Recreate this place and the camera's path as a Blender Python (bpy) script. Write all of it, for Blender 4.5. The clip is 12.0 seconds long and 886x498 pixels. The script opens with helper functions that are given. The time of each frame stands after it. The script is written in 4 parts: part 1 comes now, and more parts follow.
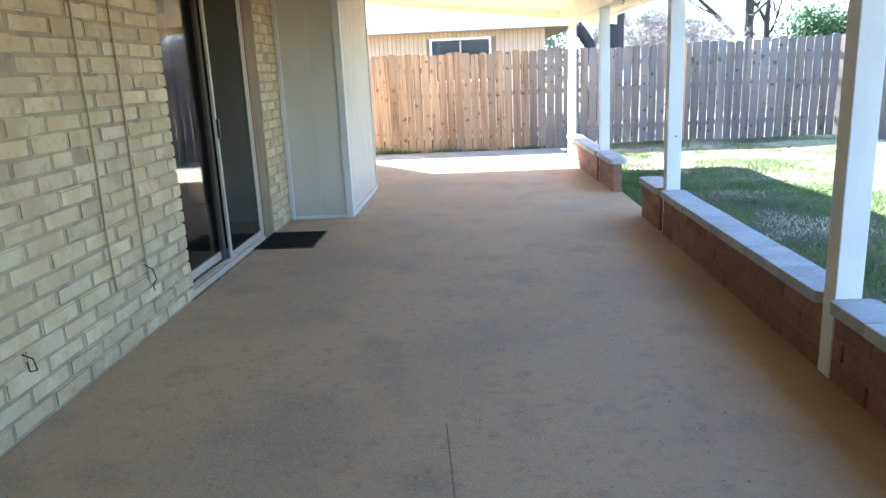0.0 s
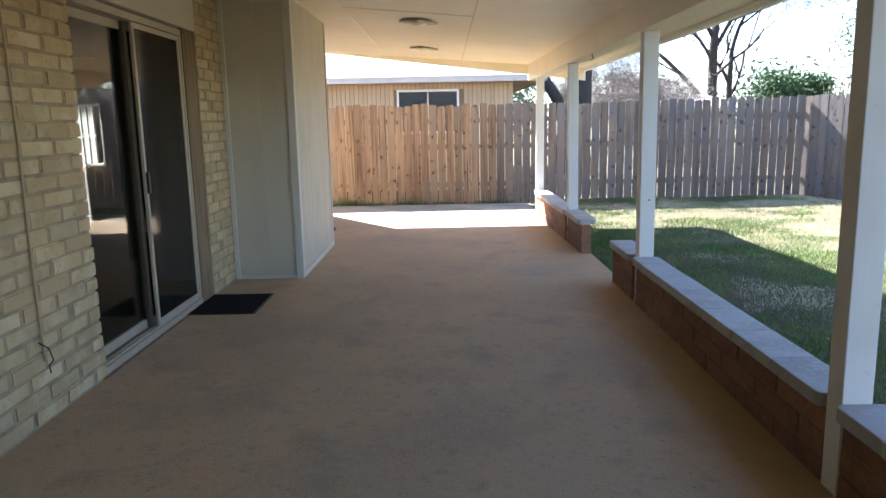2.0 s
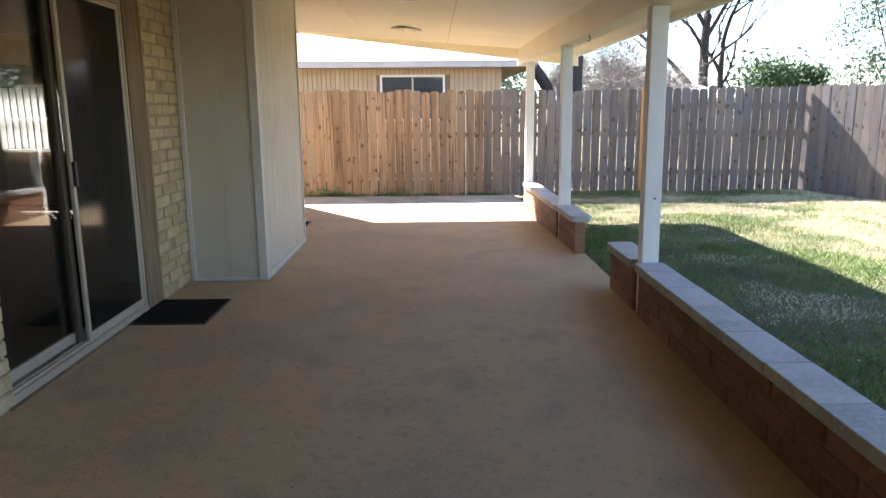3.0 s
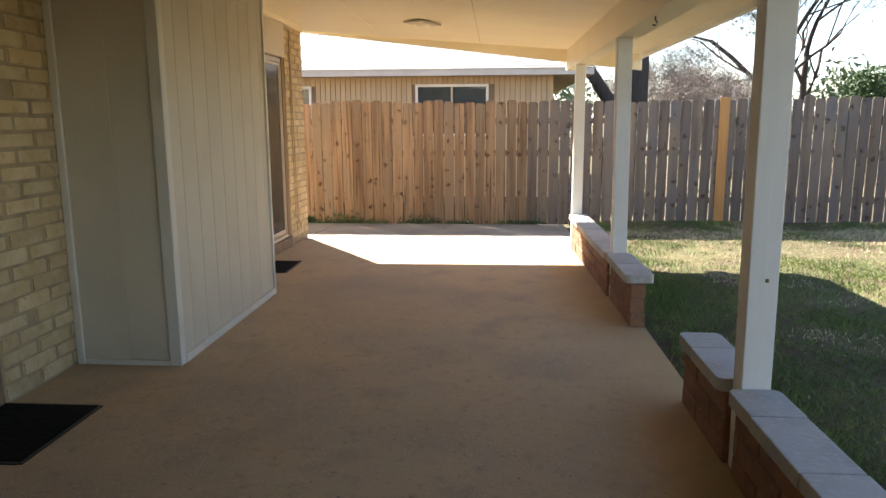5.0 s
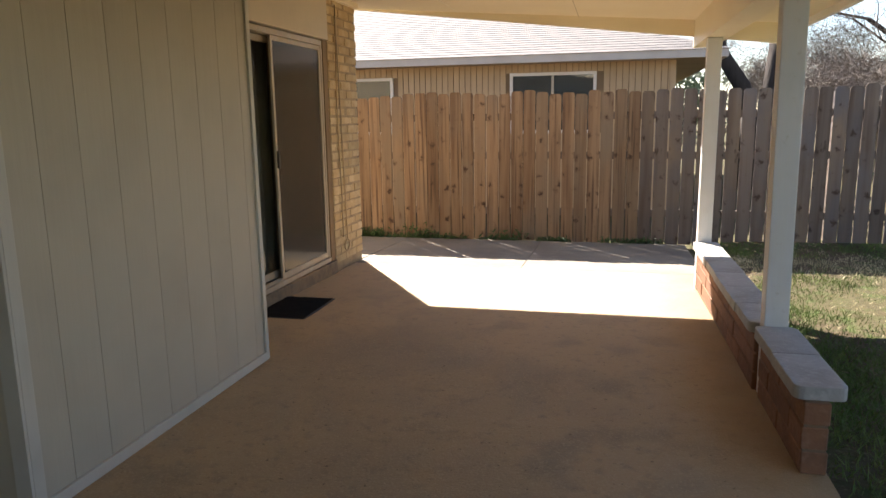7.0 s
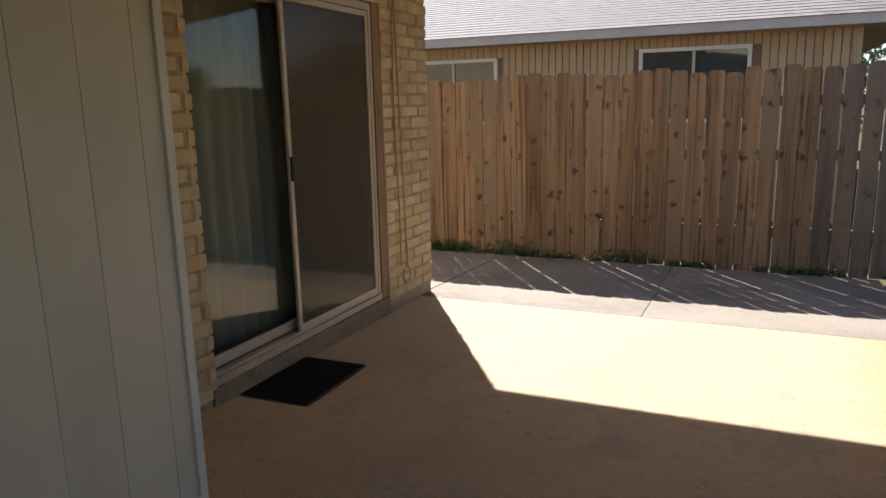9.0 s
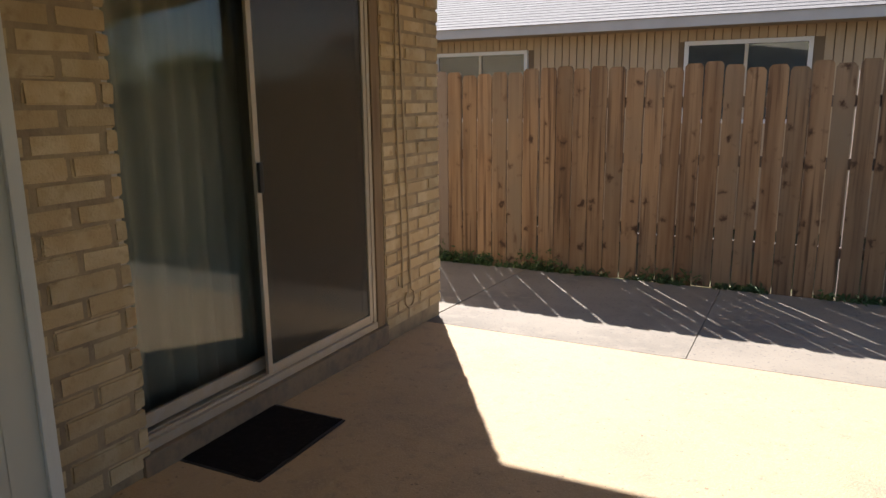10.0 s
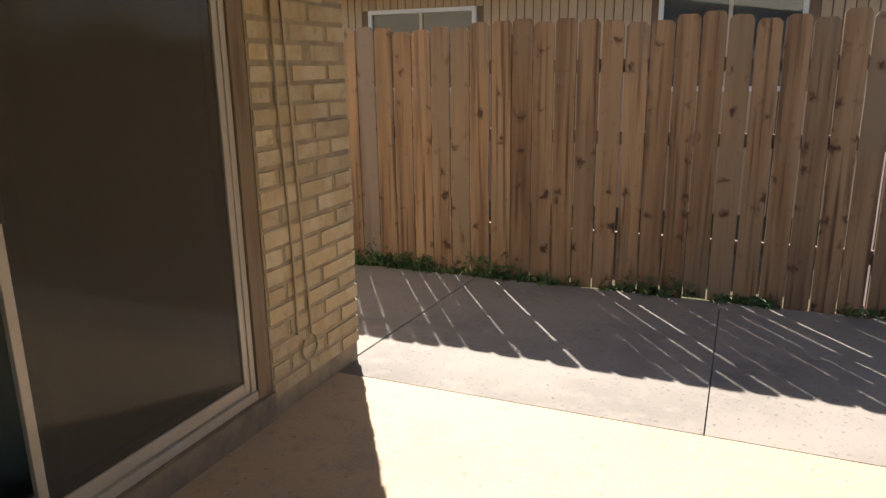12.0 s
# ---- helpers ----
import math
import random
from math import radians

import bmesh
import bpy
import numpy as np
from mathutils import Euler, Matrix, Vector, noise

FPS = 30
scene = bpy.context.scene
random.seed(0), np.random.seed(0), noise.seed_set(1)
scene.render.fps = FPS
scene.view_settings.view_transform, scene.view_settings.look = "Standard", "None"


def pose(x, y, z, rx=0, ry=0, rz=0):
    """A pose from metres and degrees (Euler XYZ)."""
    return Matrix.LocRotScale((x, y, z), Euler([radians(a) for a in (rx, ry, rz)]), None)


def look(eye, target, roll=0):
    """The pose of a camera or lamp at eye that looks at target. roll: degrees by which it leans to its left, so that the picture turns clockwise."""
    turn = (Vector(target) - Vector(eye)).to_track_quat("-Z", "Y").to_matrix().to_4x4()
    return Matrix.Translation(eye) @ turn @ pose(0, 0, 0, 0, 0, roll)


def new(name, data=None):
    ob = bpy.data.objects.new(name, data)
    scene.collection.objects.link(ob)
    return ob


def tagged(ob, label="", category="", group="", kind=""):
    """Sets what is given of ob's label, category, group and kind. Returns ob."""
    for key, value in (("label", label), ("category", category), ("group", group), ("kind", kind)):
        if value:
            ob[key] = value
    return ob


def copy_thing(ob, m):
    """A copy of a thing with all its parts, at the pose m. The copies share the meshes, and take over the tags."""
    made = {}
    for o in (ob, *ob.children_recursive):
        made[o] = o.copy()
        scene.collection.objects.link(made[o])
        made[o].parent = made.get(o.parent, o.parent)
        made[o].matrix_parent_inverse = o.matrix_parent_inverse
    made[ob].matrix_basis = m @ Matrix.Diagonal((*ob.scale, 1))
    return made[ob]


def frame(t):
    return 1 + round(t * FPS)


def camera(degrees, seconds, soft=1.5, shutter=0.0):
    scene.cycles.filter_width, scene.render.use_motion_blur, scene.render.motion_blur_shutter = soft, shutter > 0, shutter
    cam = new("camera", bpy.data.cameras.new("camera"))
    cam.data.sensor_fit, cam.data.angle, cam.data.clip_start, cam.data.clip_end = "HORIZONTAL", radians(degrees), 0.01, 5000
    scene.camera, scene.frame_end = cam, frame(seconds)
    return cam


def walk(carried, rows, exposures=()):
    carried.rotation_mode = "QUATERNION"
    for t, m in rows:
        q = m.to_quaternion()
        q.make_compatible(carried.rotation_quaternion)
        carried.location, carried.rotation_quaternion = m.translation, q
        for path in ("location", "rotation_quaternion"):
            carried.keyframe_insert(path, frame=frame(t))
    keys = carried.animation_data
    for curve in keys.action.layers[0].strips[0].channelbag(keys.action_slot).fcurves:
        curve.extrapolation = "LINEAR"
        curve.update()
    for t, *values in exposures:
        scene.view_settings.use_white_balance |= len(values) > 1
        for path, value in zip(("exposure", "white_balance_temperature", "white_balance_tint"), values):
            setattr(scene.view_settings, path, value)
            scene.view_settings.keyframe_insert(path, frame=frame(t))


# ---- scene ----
cam = camera(64.4, 12.0)
PATH = [
    (0, (-0.014, -1.872, 1.347), (-0.119, 0.065, 0.859), -2.57),
    (0.5, (-0.034, -1.777, 1.378), (-0.111, 0.198, 1.075), -1.75),
    (1, (-0.037, -1.660, 1.389), (-0.089, 0.326, 1.159), -1.41),
    (1.5, (-0.002, -1.513, 1.392), (-0.040, 0.467, 1.115), -1.17),
    (2, (0.064, -1.381, 1.377), (0.051, 0.587, 1.019), -1.14),
    (2.5, (0.069, -1.121, 1.358), (0.099, 0.838, 0.958), -0.52),
    (4.3, (0.393, 0.468, 1.366), (0.342, 2.436, 1.014), -0.04),
    (4.5, (0.432, 0.665, 1.365), (0.359, 2.632, 1.010), 0.00),
    (5, (0.541, 1.125, 1.363), (0.393, 3.088, 1.009), -0.30),
    (5.5, (0.620, 1.569, 1.378), (0.394, 3.523, 1.017), -0.62),
    (6, (0.650, 2.018, 1.393), (0.351, 3.961, 1.027), -0.34),
    (6.5, (0.691, 2.512, 1.380), (0.310, 4.441, 1.014), -0.49),
    (7, (0.709, 2.982, 1.386), (0.243, 4.892, 1.018), -0.83),
    (7.5, (0.710, 3.433, 1.396), (0.157, 5.319, 1.028), -0.89),
    (7.7, (0.710, 3.619, 1.402), (0.116, 5.495, 1.041), -1.44),
    (9.3, (0.463, 5.063, 1.414), (-0.349, 6.845, 1.007), -1.07),
    (9.5, (0.429, 5.219, 1.415), (-0.385, 7.001, 1.013), -0.94),
    (10, (0.339, 5.598, 1.416), (-0.542, 7.345, 1.002), -0.61),
    (10.5, (0.229, 5.919, 1.420), (-0.712, 7.631, 0.991), -0.22),
    (11, (0.129, 6.230, 1.413), (-0.883, 7.898, 0.971), -0.44),
    (11.5, (0.002, 6.535, 1.405), (-0.971, 8.216, 0.928), -0.28),
    (12, (-0.111, 6.920, 1.383), (-0.867, 8.703, 0.883), -0.81),
]
EXPOSURES = [(0, 4.25, 5000, 8), (0.5, 3.72, 5080, 8), (1.0, 3.35, 5300, 10), (2.5, 3.27, 5580, 14), (5.0, 2.75, 6500, 13), (7.5, 1.93, 6500, 15), (9.5, 1.45, 6000, 14), (12.0, 1.62, 6050, 13)]
walk(cam, [(t, look(eye, target, roll)) for t, eye, target, roll in PATH], EXPOSURES)

# ---- world and sun ----
TO_SUN = Vector((-0.66, 1.0, 1.12)).normalized()
world = bpy.data.worlds.new("sky")
scene.world = world
world.use_nodes = True
wn, wl = world.node_tree.nodes, world.node_tree.links
sky = wn.new("ShaderNodeTexSky")
sky.sky_type = "NISHITA"
sky.sun_disc = False
sky.sun_elevation = math.asin(TO_SUN.z)
sky.sun_rotation = math.atan2(TO_SUN.x, TO_SUN.y)
sky.air_density, sky.dust_density = 1.0, 0.4
wn["Background"].inputs[1].default_value = 0.059
wl.new(sky.outputs[0], wn["Background"].inputs[0])

sun = new("sun", bpy.data.lights.new("sun", "SUN"))
sun.data.energy = 5.0
sun.data.angle = radians(0.55)
sun.data.color = (1.0, 0.93, 0.82)
sun.matrix_world = look(TO_SUN * 30, (0, 0, 0))


# ---- materials ----
def mat(name, base, rough=0.7, metal=0.0, vary=(), bump=(), each=0.0, spec=0.5, coords="Object", knots=None):
    """vary: (scale, colour, low, high, stretch) layers; bump: (scale, strength, stretch) layers; each: value spread between objects."""
    m = bpy.data.materials.new(name)
    m.use_nodes = True
    n, l = m.node_tree.nodes, m.node_tree.links
    p = n["Principled BSDF"]
    p.inputs["Roughness"].default_value = rough
    p.inputs["Metallic"].default_value = metal
    p.inputs["Specular IOR Level"].default_value = spec
    tc = n.new("ShaderNodeTexCoord")
    src = tc.outputs[coords]
    info = n.new("ShaderNodeObjectInfo")
    shift = n.new("ShaderNodeVectorMath")
    shift.operation = "MULTIPLY_ADD"
    comb = n.new("ShaderNodeCombineXYZ")
    for i in range(3):
        l.new(info.outputs["Random"], comb.inputs[i])
    l.new(comb.outputs[0], shift.inputs[0])
    shift.inputs[1].default_value = (37.0, 71.0, 53.0)
    l.new(src, shift.inputs[2])
    where = shift.outputs[0]

    def noise_at(scale, stretch, detail=4.0):
        mp = n.new("ShaderNodeMapping")
        mp.inputs["Scale"].default_value = stretch
        l.new(where, mp.inputs["Vector"])
        t = n.new("ShaderNodeTexNoise")
        t.inputs["Scale"].default_value = scale
        t.inputs["Detail"].default_value = detail
        l.new(mp.outputs[0], t.inputs["Vector"])
        return t.outputs["Fac"]

    col = n.new("ShaderNodeRGB")
    col.outputs[0].default_value = (*base, 1)
    out = col.outputs[0]
    for v in vary:
        scale, colour, low, high = v[:4]
        stretch = v[4] if len(v) > 4 else (1, 1, 1)
        ramp = n.new("ShaderNodeMapRange")
        ramp.inputs["From Min"].default_value = low
        ramp.inputs["From Max"].default_value = high
        l.new(noise_at(scale, stretch), ramp.inputs["Value"])
        mix = n.new("ShaderNodeMix")
        mix.data_type = "RGBA"
        l.new(ramp.outputs[0], mix.inputs["Factor"])
        l.new(out, mix.inputs["A"])
        mix.inputs["B"].default_value = (*colour, 1)
        out = mix.outputs["Result"]
    if knots:
        mp = n.new("ShaderNodeMapping")
        mp.inputs["Scale"].default_value = (6.3, 5.2, 1.0)
        sx, cx = n.new("ShaderNodeSeparateXYZ"), n.new("ShaderNodeCombineXYZ")
        l.new(where, sx.inputs[0])
        l.new(sx.outputs[0], cx.inputs[0])
        l.new(sx.outputs[2], cx.inputs[1])
        warp, wm = n.new("ShaderNodeTexNoise"), n.new("ShaderNodeVectorMath")
        warp.inputs["Scale"].default_value, warp.inputs["Detail"].default_value = 22.0, 3.0
        l.new(where, warp.inputs["Vector"])
        wm.operation = "MULTIPLY_ADD"
        wm.inputs[1].default_value = (0.13, 0.10, 0.0)
        l.new(warp.outputs["Color"], wm.inputs[0])
        l.new(cx.outputs[0], wm.inputs[2])
        l.new(wm.outputs[0], mp.inputs["Vector"])
        vo = n.new("ShaderNodeTexVoronoi")
        vo.voronoi_dimensions = "2D"
        vo.inputs["Scale"].default_value = 1.0
        l.new(mp.outputs[0], vo.inputs["Vector"])
        sep = n.new("ShaderNodeSeparateColor")
        l.new(vo.outputs["Color"], sep.inputs[0])
        size = n.new("ShaderNodeMapRange")
        size.inputs["From Min"].default_value, size.inputs["From Max"].default_value = 0.40, 1.0
        size.inputs["To Min"].default_value, size.inputs["To Max"].default_value = -0.05, 0.15
        l.new(sep.outputs[0], size.inputs["Value"])
        lt = n.new("ShaderNodeMath")
        lt.operation = "SUBTRACT"
        l.new(vo.outputs["Distance"], lt.inputs[0])
        l.new(size.outputs[0], lt.inputs[1])
        soft = n.new("ShaderNodeMapRange")
        soft.inputs["From Min"].default_value, soft.inputs["From Max"].default_value = 0.06, -0.05
        l.new(lt.outputs[0], soft.inputs["Value"])
        halo, hr = n.new("ShaderNodeMix"), n.new("ShaderNodeMapRange")
        hr.inputs["From Min"].default_value, hr.inputs["From Max"].default_value = 0.16, 0.0
        hr.inputs["To Max"].default_value = 0.5
        halo.data_type = "RGBA"
        l.new(lt.outputs[0], hr.inputs["Value"])
        l.new(hr.outputs[0], halo.inputs["Factor"])
        l.new(out, halo.inputs["A"])
        halo.inputs["B"].default_value = (*[c * 1.4 for c in knots], 1)
        out = halo.outputs["Result"]
        ring = n.new("ShaderNodeMix")
        ring.data_type = "RGBA"
        l.new(soft.outputs[0], ring.inputs["Factor"])
        l.new(out, ring.inputs["A"])
        ring.inputs["B"].default_value = (*knots, 1)
        out = ring.outputs["Result"]
    if each:
        hsv = n.new("ShaderNodeHueSaturation")
        mr = n.new("ShaderNodeMapRange")
        mr.inputs["To Min"].default_value = 1 - each
        mr.inputs["To Max"].default_value = 1 + each
        l.new(info.outputs["Random"], mr.inputs["Value"])
        l.new(mr.outputs[0], hsv.inputs["Value"])
        l.new(out, hsv.inputs["Color"])
        out = hsv.outputs["Color"]
    l.new(out, p.inputs["Base Color"])
    last = None
    for b in bump:
        scale, strength = b[:2]
        stretch = b[2] if len(b) > 2 else (1, 1, 1)
        bp = n.new("ShaderNodeBump")
        bp.inputs["Strength"].default_value = 1.0
        bp.inputs["Distance"].default_value = strength
        l.new(noise_at(scale, stretch), bp.inputs["Height"])
        if last:
            l.new(last, bp.inputs["Normal"])
        last = bp.outputs[0]
    if last:
        l.new(last, p.inputs["Normal"])
    return m


def pane_mat(name, tint, clear, rough=0.0, ior=1.5, dark=(0.02, 0.02, 0.02)):
    """A thin pane: mirror by Fresnel over a tinted see-through body; clear: how much of the body lets light pass."""
    m = bpy.data.materials.new(name)
    m.use_nodes = True
    n, l = m.node_tree.nodes, m.node_tree.links
    n.remove(n["Principled BSDF"])
    out = n["Material Output"]
    tr, df, gl = n.new("ShaderNodeBsdfTransparent"), n.new("ShaderNodeBsdfDiffuse"), n.new("ShaderNodeBsdfGlossy")
    tr.inputs[0].default_value = (*tint, 1)
    df.inputs[0].default_value = (*dark, 1)
    gl.inputs["Roughness"].default_value = rough
    body, top, fr = n.new("ShaderNodeMixShader"), n.new("ShaderNodeMixShader"), n.new("ShaderNodeLayerWeight")
    body.inputs[0].default_value = clear
    fr.inputs[0].default_value = 0.5
    pw, ma = n.new("ShaderNodeMath"), n.new("ShaderNodeMath")
    pw.operation, ma.operation = "POWER", "MULTIPLY_ADD"
    pw.inputs[1].default_value = 5.0
    base = ((ior - 1) / (ior + 1)) ** 2
    ma.inputs[1].default_value, ma.inputs[2].default_value = 1 - base, base
    l.new(fr.outputs["Facing"], pw.inputs[0])
    l.new(pw.outputs[0], ma.inputs[0])
    l.new(df.outputs[0], body.inputs[1])
    l.new(tr.outputs[0], body.inputs[2])
    l.new(ma.outputs[0], top.inputs[0])
    l.new(body.outputs[0], top.inputs[1])
    l.new(gl.outputs[0], top.inputs[2])
    l.new(top.outputs[0], out.inputs[0])
    return m


M_SLAB = mat("sprayed_patio_coating", (0.46, 0.335, 0.20), 0.82,
             vary=((1.1, (0.34, 0.265, 0.185), 0.45, 0.72), (17.0, (0.30, 0.235, 0.165), 0.56, 0.80), (3.0, (0.33, 0.255, 0.175), 0.54, 0.74), (90, (0.50, 0.38, 0.24), 0.5, 0.75), (38, (0.22, 0.16, 0.10), 0.66, 0.74)),
             bump=((110, 0.003), (16, 0.003)))
def edge_bounce(m, x0, x1, colour):
    """An orange-brown band along the low wall, bounced light painted into the coating, its edge uneven."""
    n, l = m.node_tree.nodes, m.node_tree.links
    p = n["Principled BSDF"]
    tc, sep, no = n.new("ShaderNodeTexCoord"), n.new("ShaderNodeSeparateXYZ"), n.new("ShaderNodeTexNoise")
    no.inputs["Scale"].default_value = 3.5
    no.inputs["Detail"].default_value = 5.0
    l.new(tc.outputs["Object"], sep.inputs[0])
    l.new(tc.outputs["Object"], no.inputs["Vector"])
    add, mr, mix = n.new("ShaderNodeMath"), n.new("ShaderNodeMapRange"), n.new("ShaderNodeMix")
    add.operation = "MULTIPLY_ADD"
    add.inputs[1].default_value = 0.55
    l.new(no.outputs["Fac"], add.inputs[0])
    l.new(sep.outputs[0], add.inputs[2])
    mr.inputs["From Min"].default_value, mr.inputs["From Max"].default_value = x0 + 0.275, x1 + 0.275
    mr.inputs["To Max"].default_value = 0.7
    l.new(add.outputs[0], mr.inputs["Value"])
    mix.data_type = "RGBA"
    l.new(mr.outputs[0], mix.inputs["Factor"])
    l.new(p.inputs["Base Color"].links[0].from_socket, mix.inputs["A"])
    mix.inputs["B"].default_value = (*colour, 1)
    l.new(mix.outputs["Result"], p.inputs["Base Color"])
edge_bounce(M_SLAB, 0.95, 1.45, (0.37, 0.235, 0.095))
M_PAD = mat("bare_concrete", (0.25, 0.213, 0.168), 0.85,
            vary=((1.3, (0.175, 0.148, 0.118), 0.4, 0.7), (9, (0.25, 0.213, 0.168), 0.5, 0.75), (45, (0.10, 0.09, 0.08), 0.6, 0.75)), bump=((90, 0.002),))
M_BRICK = mat("buff_brick", (0.48, 0.355, 0.19), 0.85,
              vary=((6, (0.56, 0.45, 0.27), 0.45, 0.65), (22, (0.38, 0.265, 0.14), 0.56, 0.8)), bump=((30, 0.005), (120, 0.002)), each=0.13)
M_MORTAR = mat("sandy_mortar", (0.36, 0.28, 0.17), 0.95, vary=((8, (0.25, 0.19, 0.125), 0.45, 0.7),), bump=((40, 0.006),))
M_BLOCK = mat("red_brown_block", (0.24, 0.115, 0.062), 0.9,
              vary=((7, (0.17, 0.09, 0.055), 0.45, 0.7), (30, (0.29, 0.155, 0.095), 0.5, 0.8)), bump=((50, 0.004),), each=0.14)
M_BLOCKMORTAR = mat("block_mortar", (0.24, 0.15, 0.09), 0.95, vary=((9, (0.17, 0.12, 0.085), 0.4, 0.7),), bump=((60, 0.003),))
M_CAP = mat("grey_cap_block", (0.42, 0.415, 0.40), 0.85,
            vary=((4, (0.33, 0.31, 0.29), 0.45, 0.7), (35, (0.50, 0.49, 0.47), 0.5, 0.8)), bump=((60, 0.003),), each=0.08)
M_WHITE = mat("white_paint", (0.74, 0.73, 0.70), 0.6, vary=((3, (0.66, 0.64, 0.59), 0.5, 0.8), (25, (0.60, 0.57, 0.50), 0.66, 0.82)),
              bump=((30, 0.0015, (1, 1, 0.1)),))
M_PANEL = mat("off_white_panel_paint", (0.55, 0.495, 0.39), 0.6, vary=((2.2, (0.49, 0.44, 0.345), 0.45, 0.75),),
              bump=((40, 0.0012, (1, 1, 0.08)),))
M_TRIM = mat("dull_white_trim_paint", (0.62, 0.59, 0.52), 0.6, vary=((3, (0.54, 0.51, 0.44), 0.5, 0.8),), bump=((30, 0.0015, (1, 1, 0.1)),))
M_CEIL = mat("cream_ceiling_paint", (0.84, 0.75, 0.55), 0.33, vary=((1.5, (0.79, 0.69, 0.49), 0.45, 0.75),), bump=((90, 0.0012),))
M_PANELSEAM = mat("shallow_panel_groove", (0.50, 0.445, 0.34), 0.9)
M_SEAM = mat("open_seam", (0.20, 0.16, 0.11), 0.9)
M_CAULK = mat("pale_caulk", (0.78, 0.74, 0.64), 0.6)
M_ALU = mat("worn_aluminium", (0.47, 0.40, 0.30), 0.45, 0.25, vary=((12, (0.5, 0.47, 0.42), 0.5, 0.8),), bump=((60, 0.0006),))
M_BLACK = mat("black_plastic", (0.018, 0.017, 0.016), 0.4)
M_JAMB = mat("brown_wood_and_frame_shade", (0.23, 0.16, 0.09), 0.75, vary=((18, (0.16, 0.10, 0.05), 0.45, 0.7, (1, 1, 0.1)),), bump=((40, 0.002, (1, 1, 0.1)),))
M_LEAFFRAME = mat("dark_bronze_frame", (0.085, 0.065, 0.045), 0.5, 0.2, vary=((14, (0.12, 0.095, 0.07), 0.5, 0.8),))
M_MAT = mat("black_doormat_pile", (0.014, 0.013, 0.013), 1.0, vary=((40, (0.03, 0.028, 0.026), 0.5, 0.8),), bump=((220, 0.006),), spec=0.1)
M_GLASS = pane_mat("door_glass", (0.88, 0.88, 0.84), 0.97, 0.0, 1.5)
# One screen in two tones: dark for door 1, paler with painted bounce for door 2.
M_SCREEN = pane_mat("insect_screen", (0.7, 0.66, 0.6), 0.45, 0.09, 1.12, (0.026, 0.022, 0.018))
M_SCREEN_LIT = pane_mat("insect_screen_lit", (0.7, 0.66, 0.6), 0.35, 0.10, 1.3, (0.10, 0.086, 0.066))
M_WINGLASS = pane_mat("window_glass", (0.7, 0.75, 0.77), 0.8, 0.02, 1.6, (0.05, 0.06, 0.07))
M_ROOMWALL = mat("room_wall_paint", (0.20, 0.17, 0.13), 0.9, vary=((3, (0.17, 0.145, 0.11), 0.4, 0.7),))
# Darkened copy of the room wall paint: the room's dimness is in the colour.
M_DIMWALL = mat("room_wall_paint_dimmed", (0.075, 0.062, 0.05), 0.9, vary=((3, (0.06, 0.05, 0.04), 0.4, 0.7),))
M_CARPET = mat("brown_carpet", (0.08, 0.062, 0.047), 1.0, vary=((60, (0.15, 0.12, 0.09), 0.4, 0.7),), bump=((200, 0.003),))
M_CURTAIN = mat("grey_green_curtain", (0.42, 0.43, 0.37), 0.9, vary=((20, (0.34, 0.35, 0.30), 0.4, 0.7, (1, 1, 0.1)),))
M_FENCE = mat("weathered_cedar", (0.28, 0.183, 0.108), 0.85, knots=(0.055, 0.028, 0.015),
              vary=((13, (0.17, 0.098, 0.053), 0.42, 0.68, (1, 1, 0.05)), (34, (0.10, 0.058, 0.034), 0.52, 0.68, (1, 1, 0.03)), (1.6, (0.20, 0.15, 0.105), 0.48, 0.70, (1, 1, 0.5)),
                    (9, (0.10, 0.055, 0.03), 0.66, 0.74, (1, 1, 0.35))),
              bump=((35, 0.003, (1, 1, 0.06)),), each=0.22)
M_FENCE_GREY = mat("grey_weathered_cedar", (0.172, 0.136, 0.114), 0.9, knots=(0.06, 0.038, 0.027),
                   vary=((12, (0.12, 0.086, 0.066), 0.44, 0.66, (1, 1, 0.05)), (1.4, (0.23, 0.17, 0.12), 0.48, 0.70, (1, 1, 0.4)), (2.3, (0.14, 0.125, 0.125), 0.5, 0.7, (1, 1, 0.5)),
                         (9, (0.06, 0.04, 0.025), 0.66, 0.74, (1, 1, 0.4))),
                   bump=((35, 0.003, (1, 1, 0.06)),), each=0.18)
M_NEWWOOD = mat("fresh_orange_wood", (0.50, 0.25, 0.08), 0.75, vary=((12, (0.38, 0.18, 0.06), 0.45, 0.7, (1, 1, 0.08)),), bump=((40, 0.002, (1, 1, 0.1)),))
M_SIDING = mat("tan_siding_paint", (0.47, 0.36, 0.23), 0.8, vary=((2, (0.42, 0.32, 0.20), 0.45, 0.75), (25, (0.50, 0.39, 0.26), 0.5, 0.8, (1, 1, 0.1))),
               bump=((40, 0.002, (1, 1, 0.08)),), each=0.05)
M_GROOVE = mat("siding_groove", (0.20, 0.145, 0.09), 0.9)
M_SHINGLE = mat("grey_shingles", (0.20, 0.185, 0.175), 0.9,
                vary=((3.5, (0.155, 0.142, 0.134), 0.42, 0.62, (1, 8, 8)), (14, (0.27, 0.25, 0.235), 0.5, 0.7, (1, 6, 6))), bump=((80, 0.006),))
M_FASCIA = mat("pale_grey_fascia", (0.50, 0.46, 0.42), 0.7, vary=((3, (0.44, 0.40, 0.36), 0.45, 0.7),))
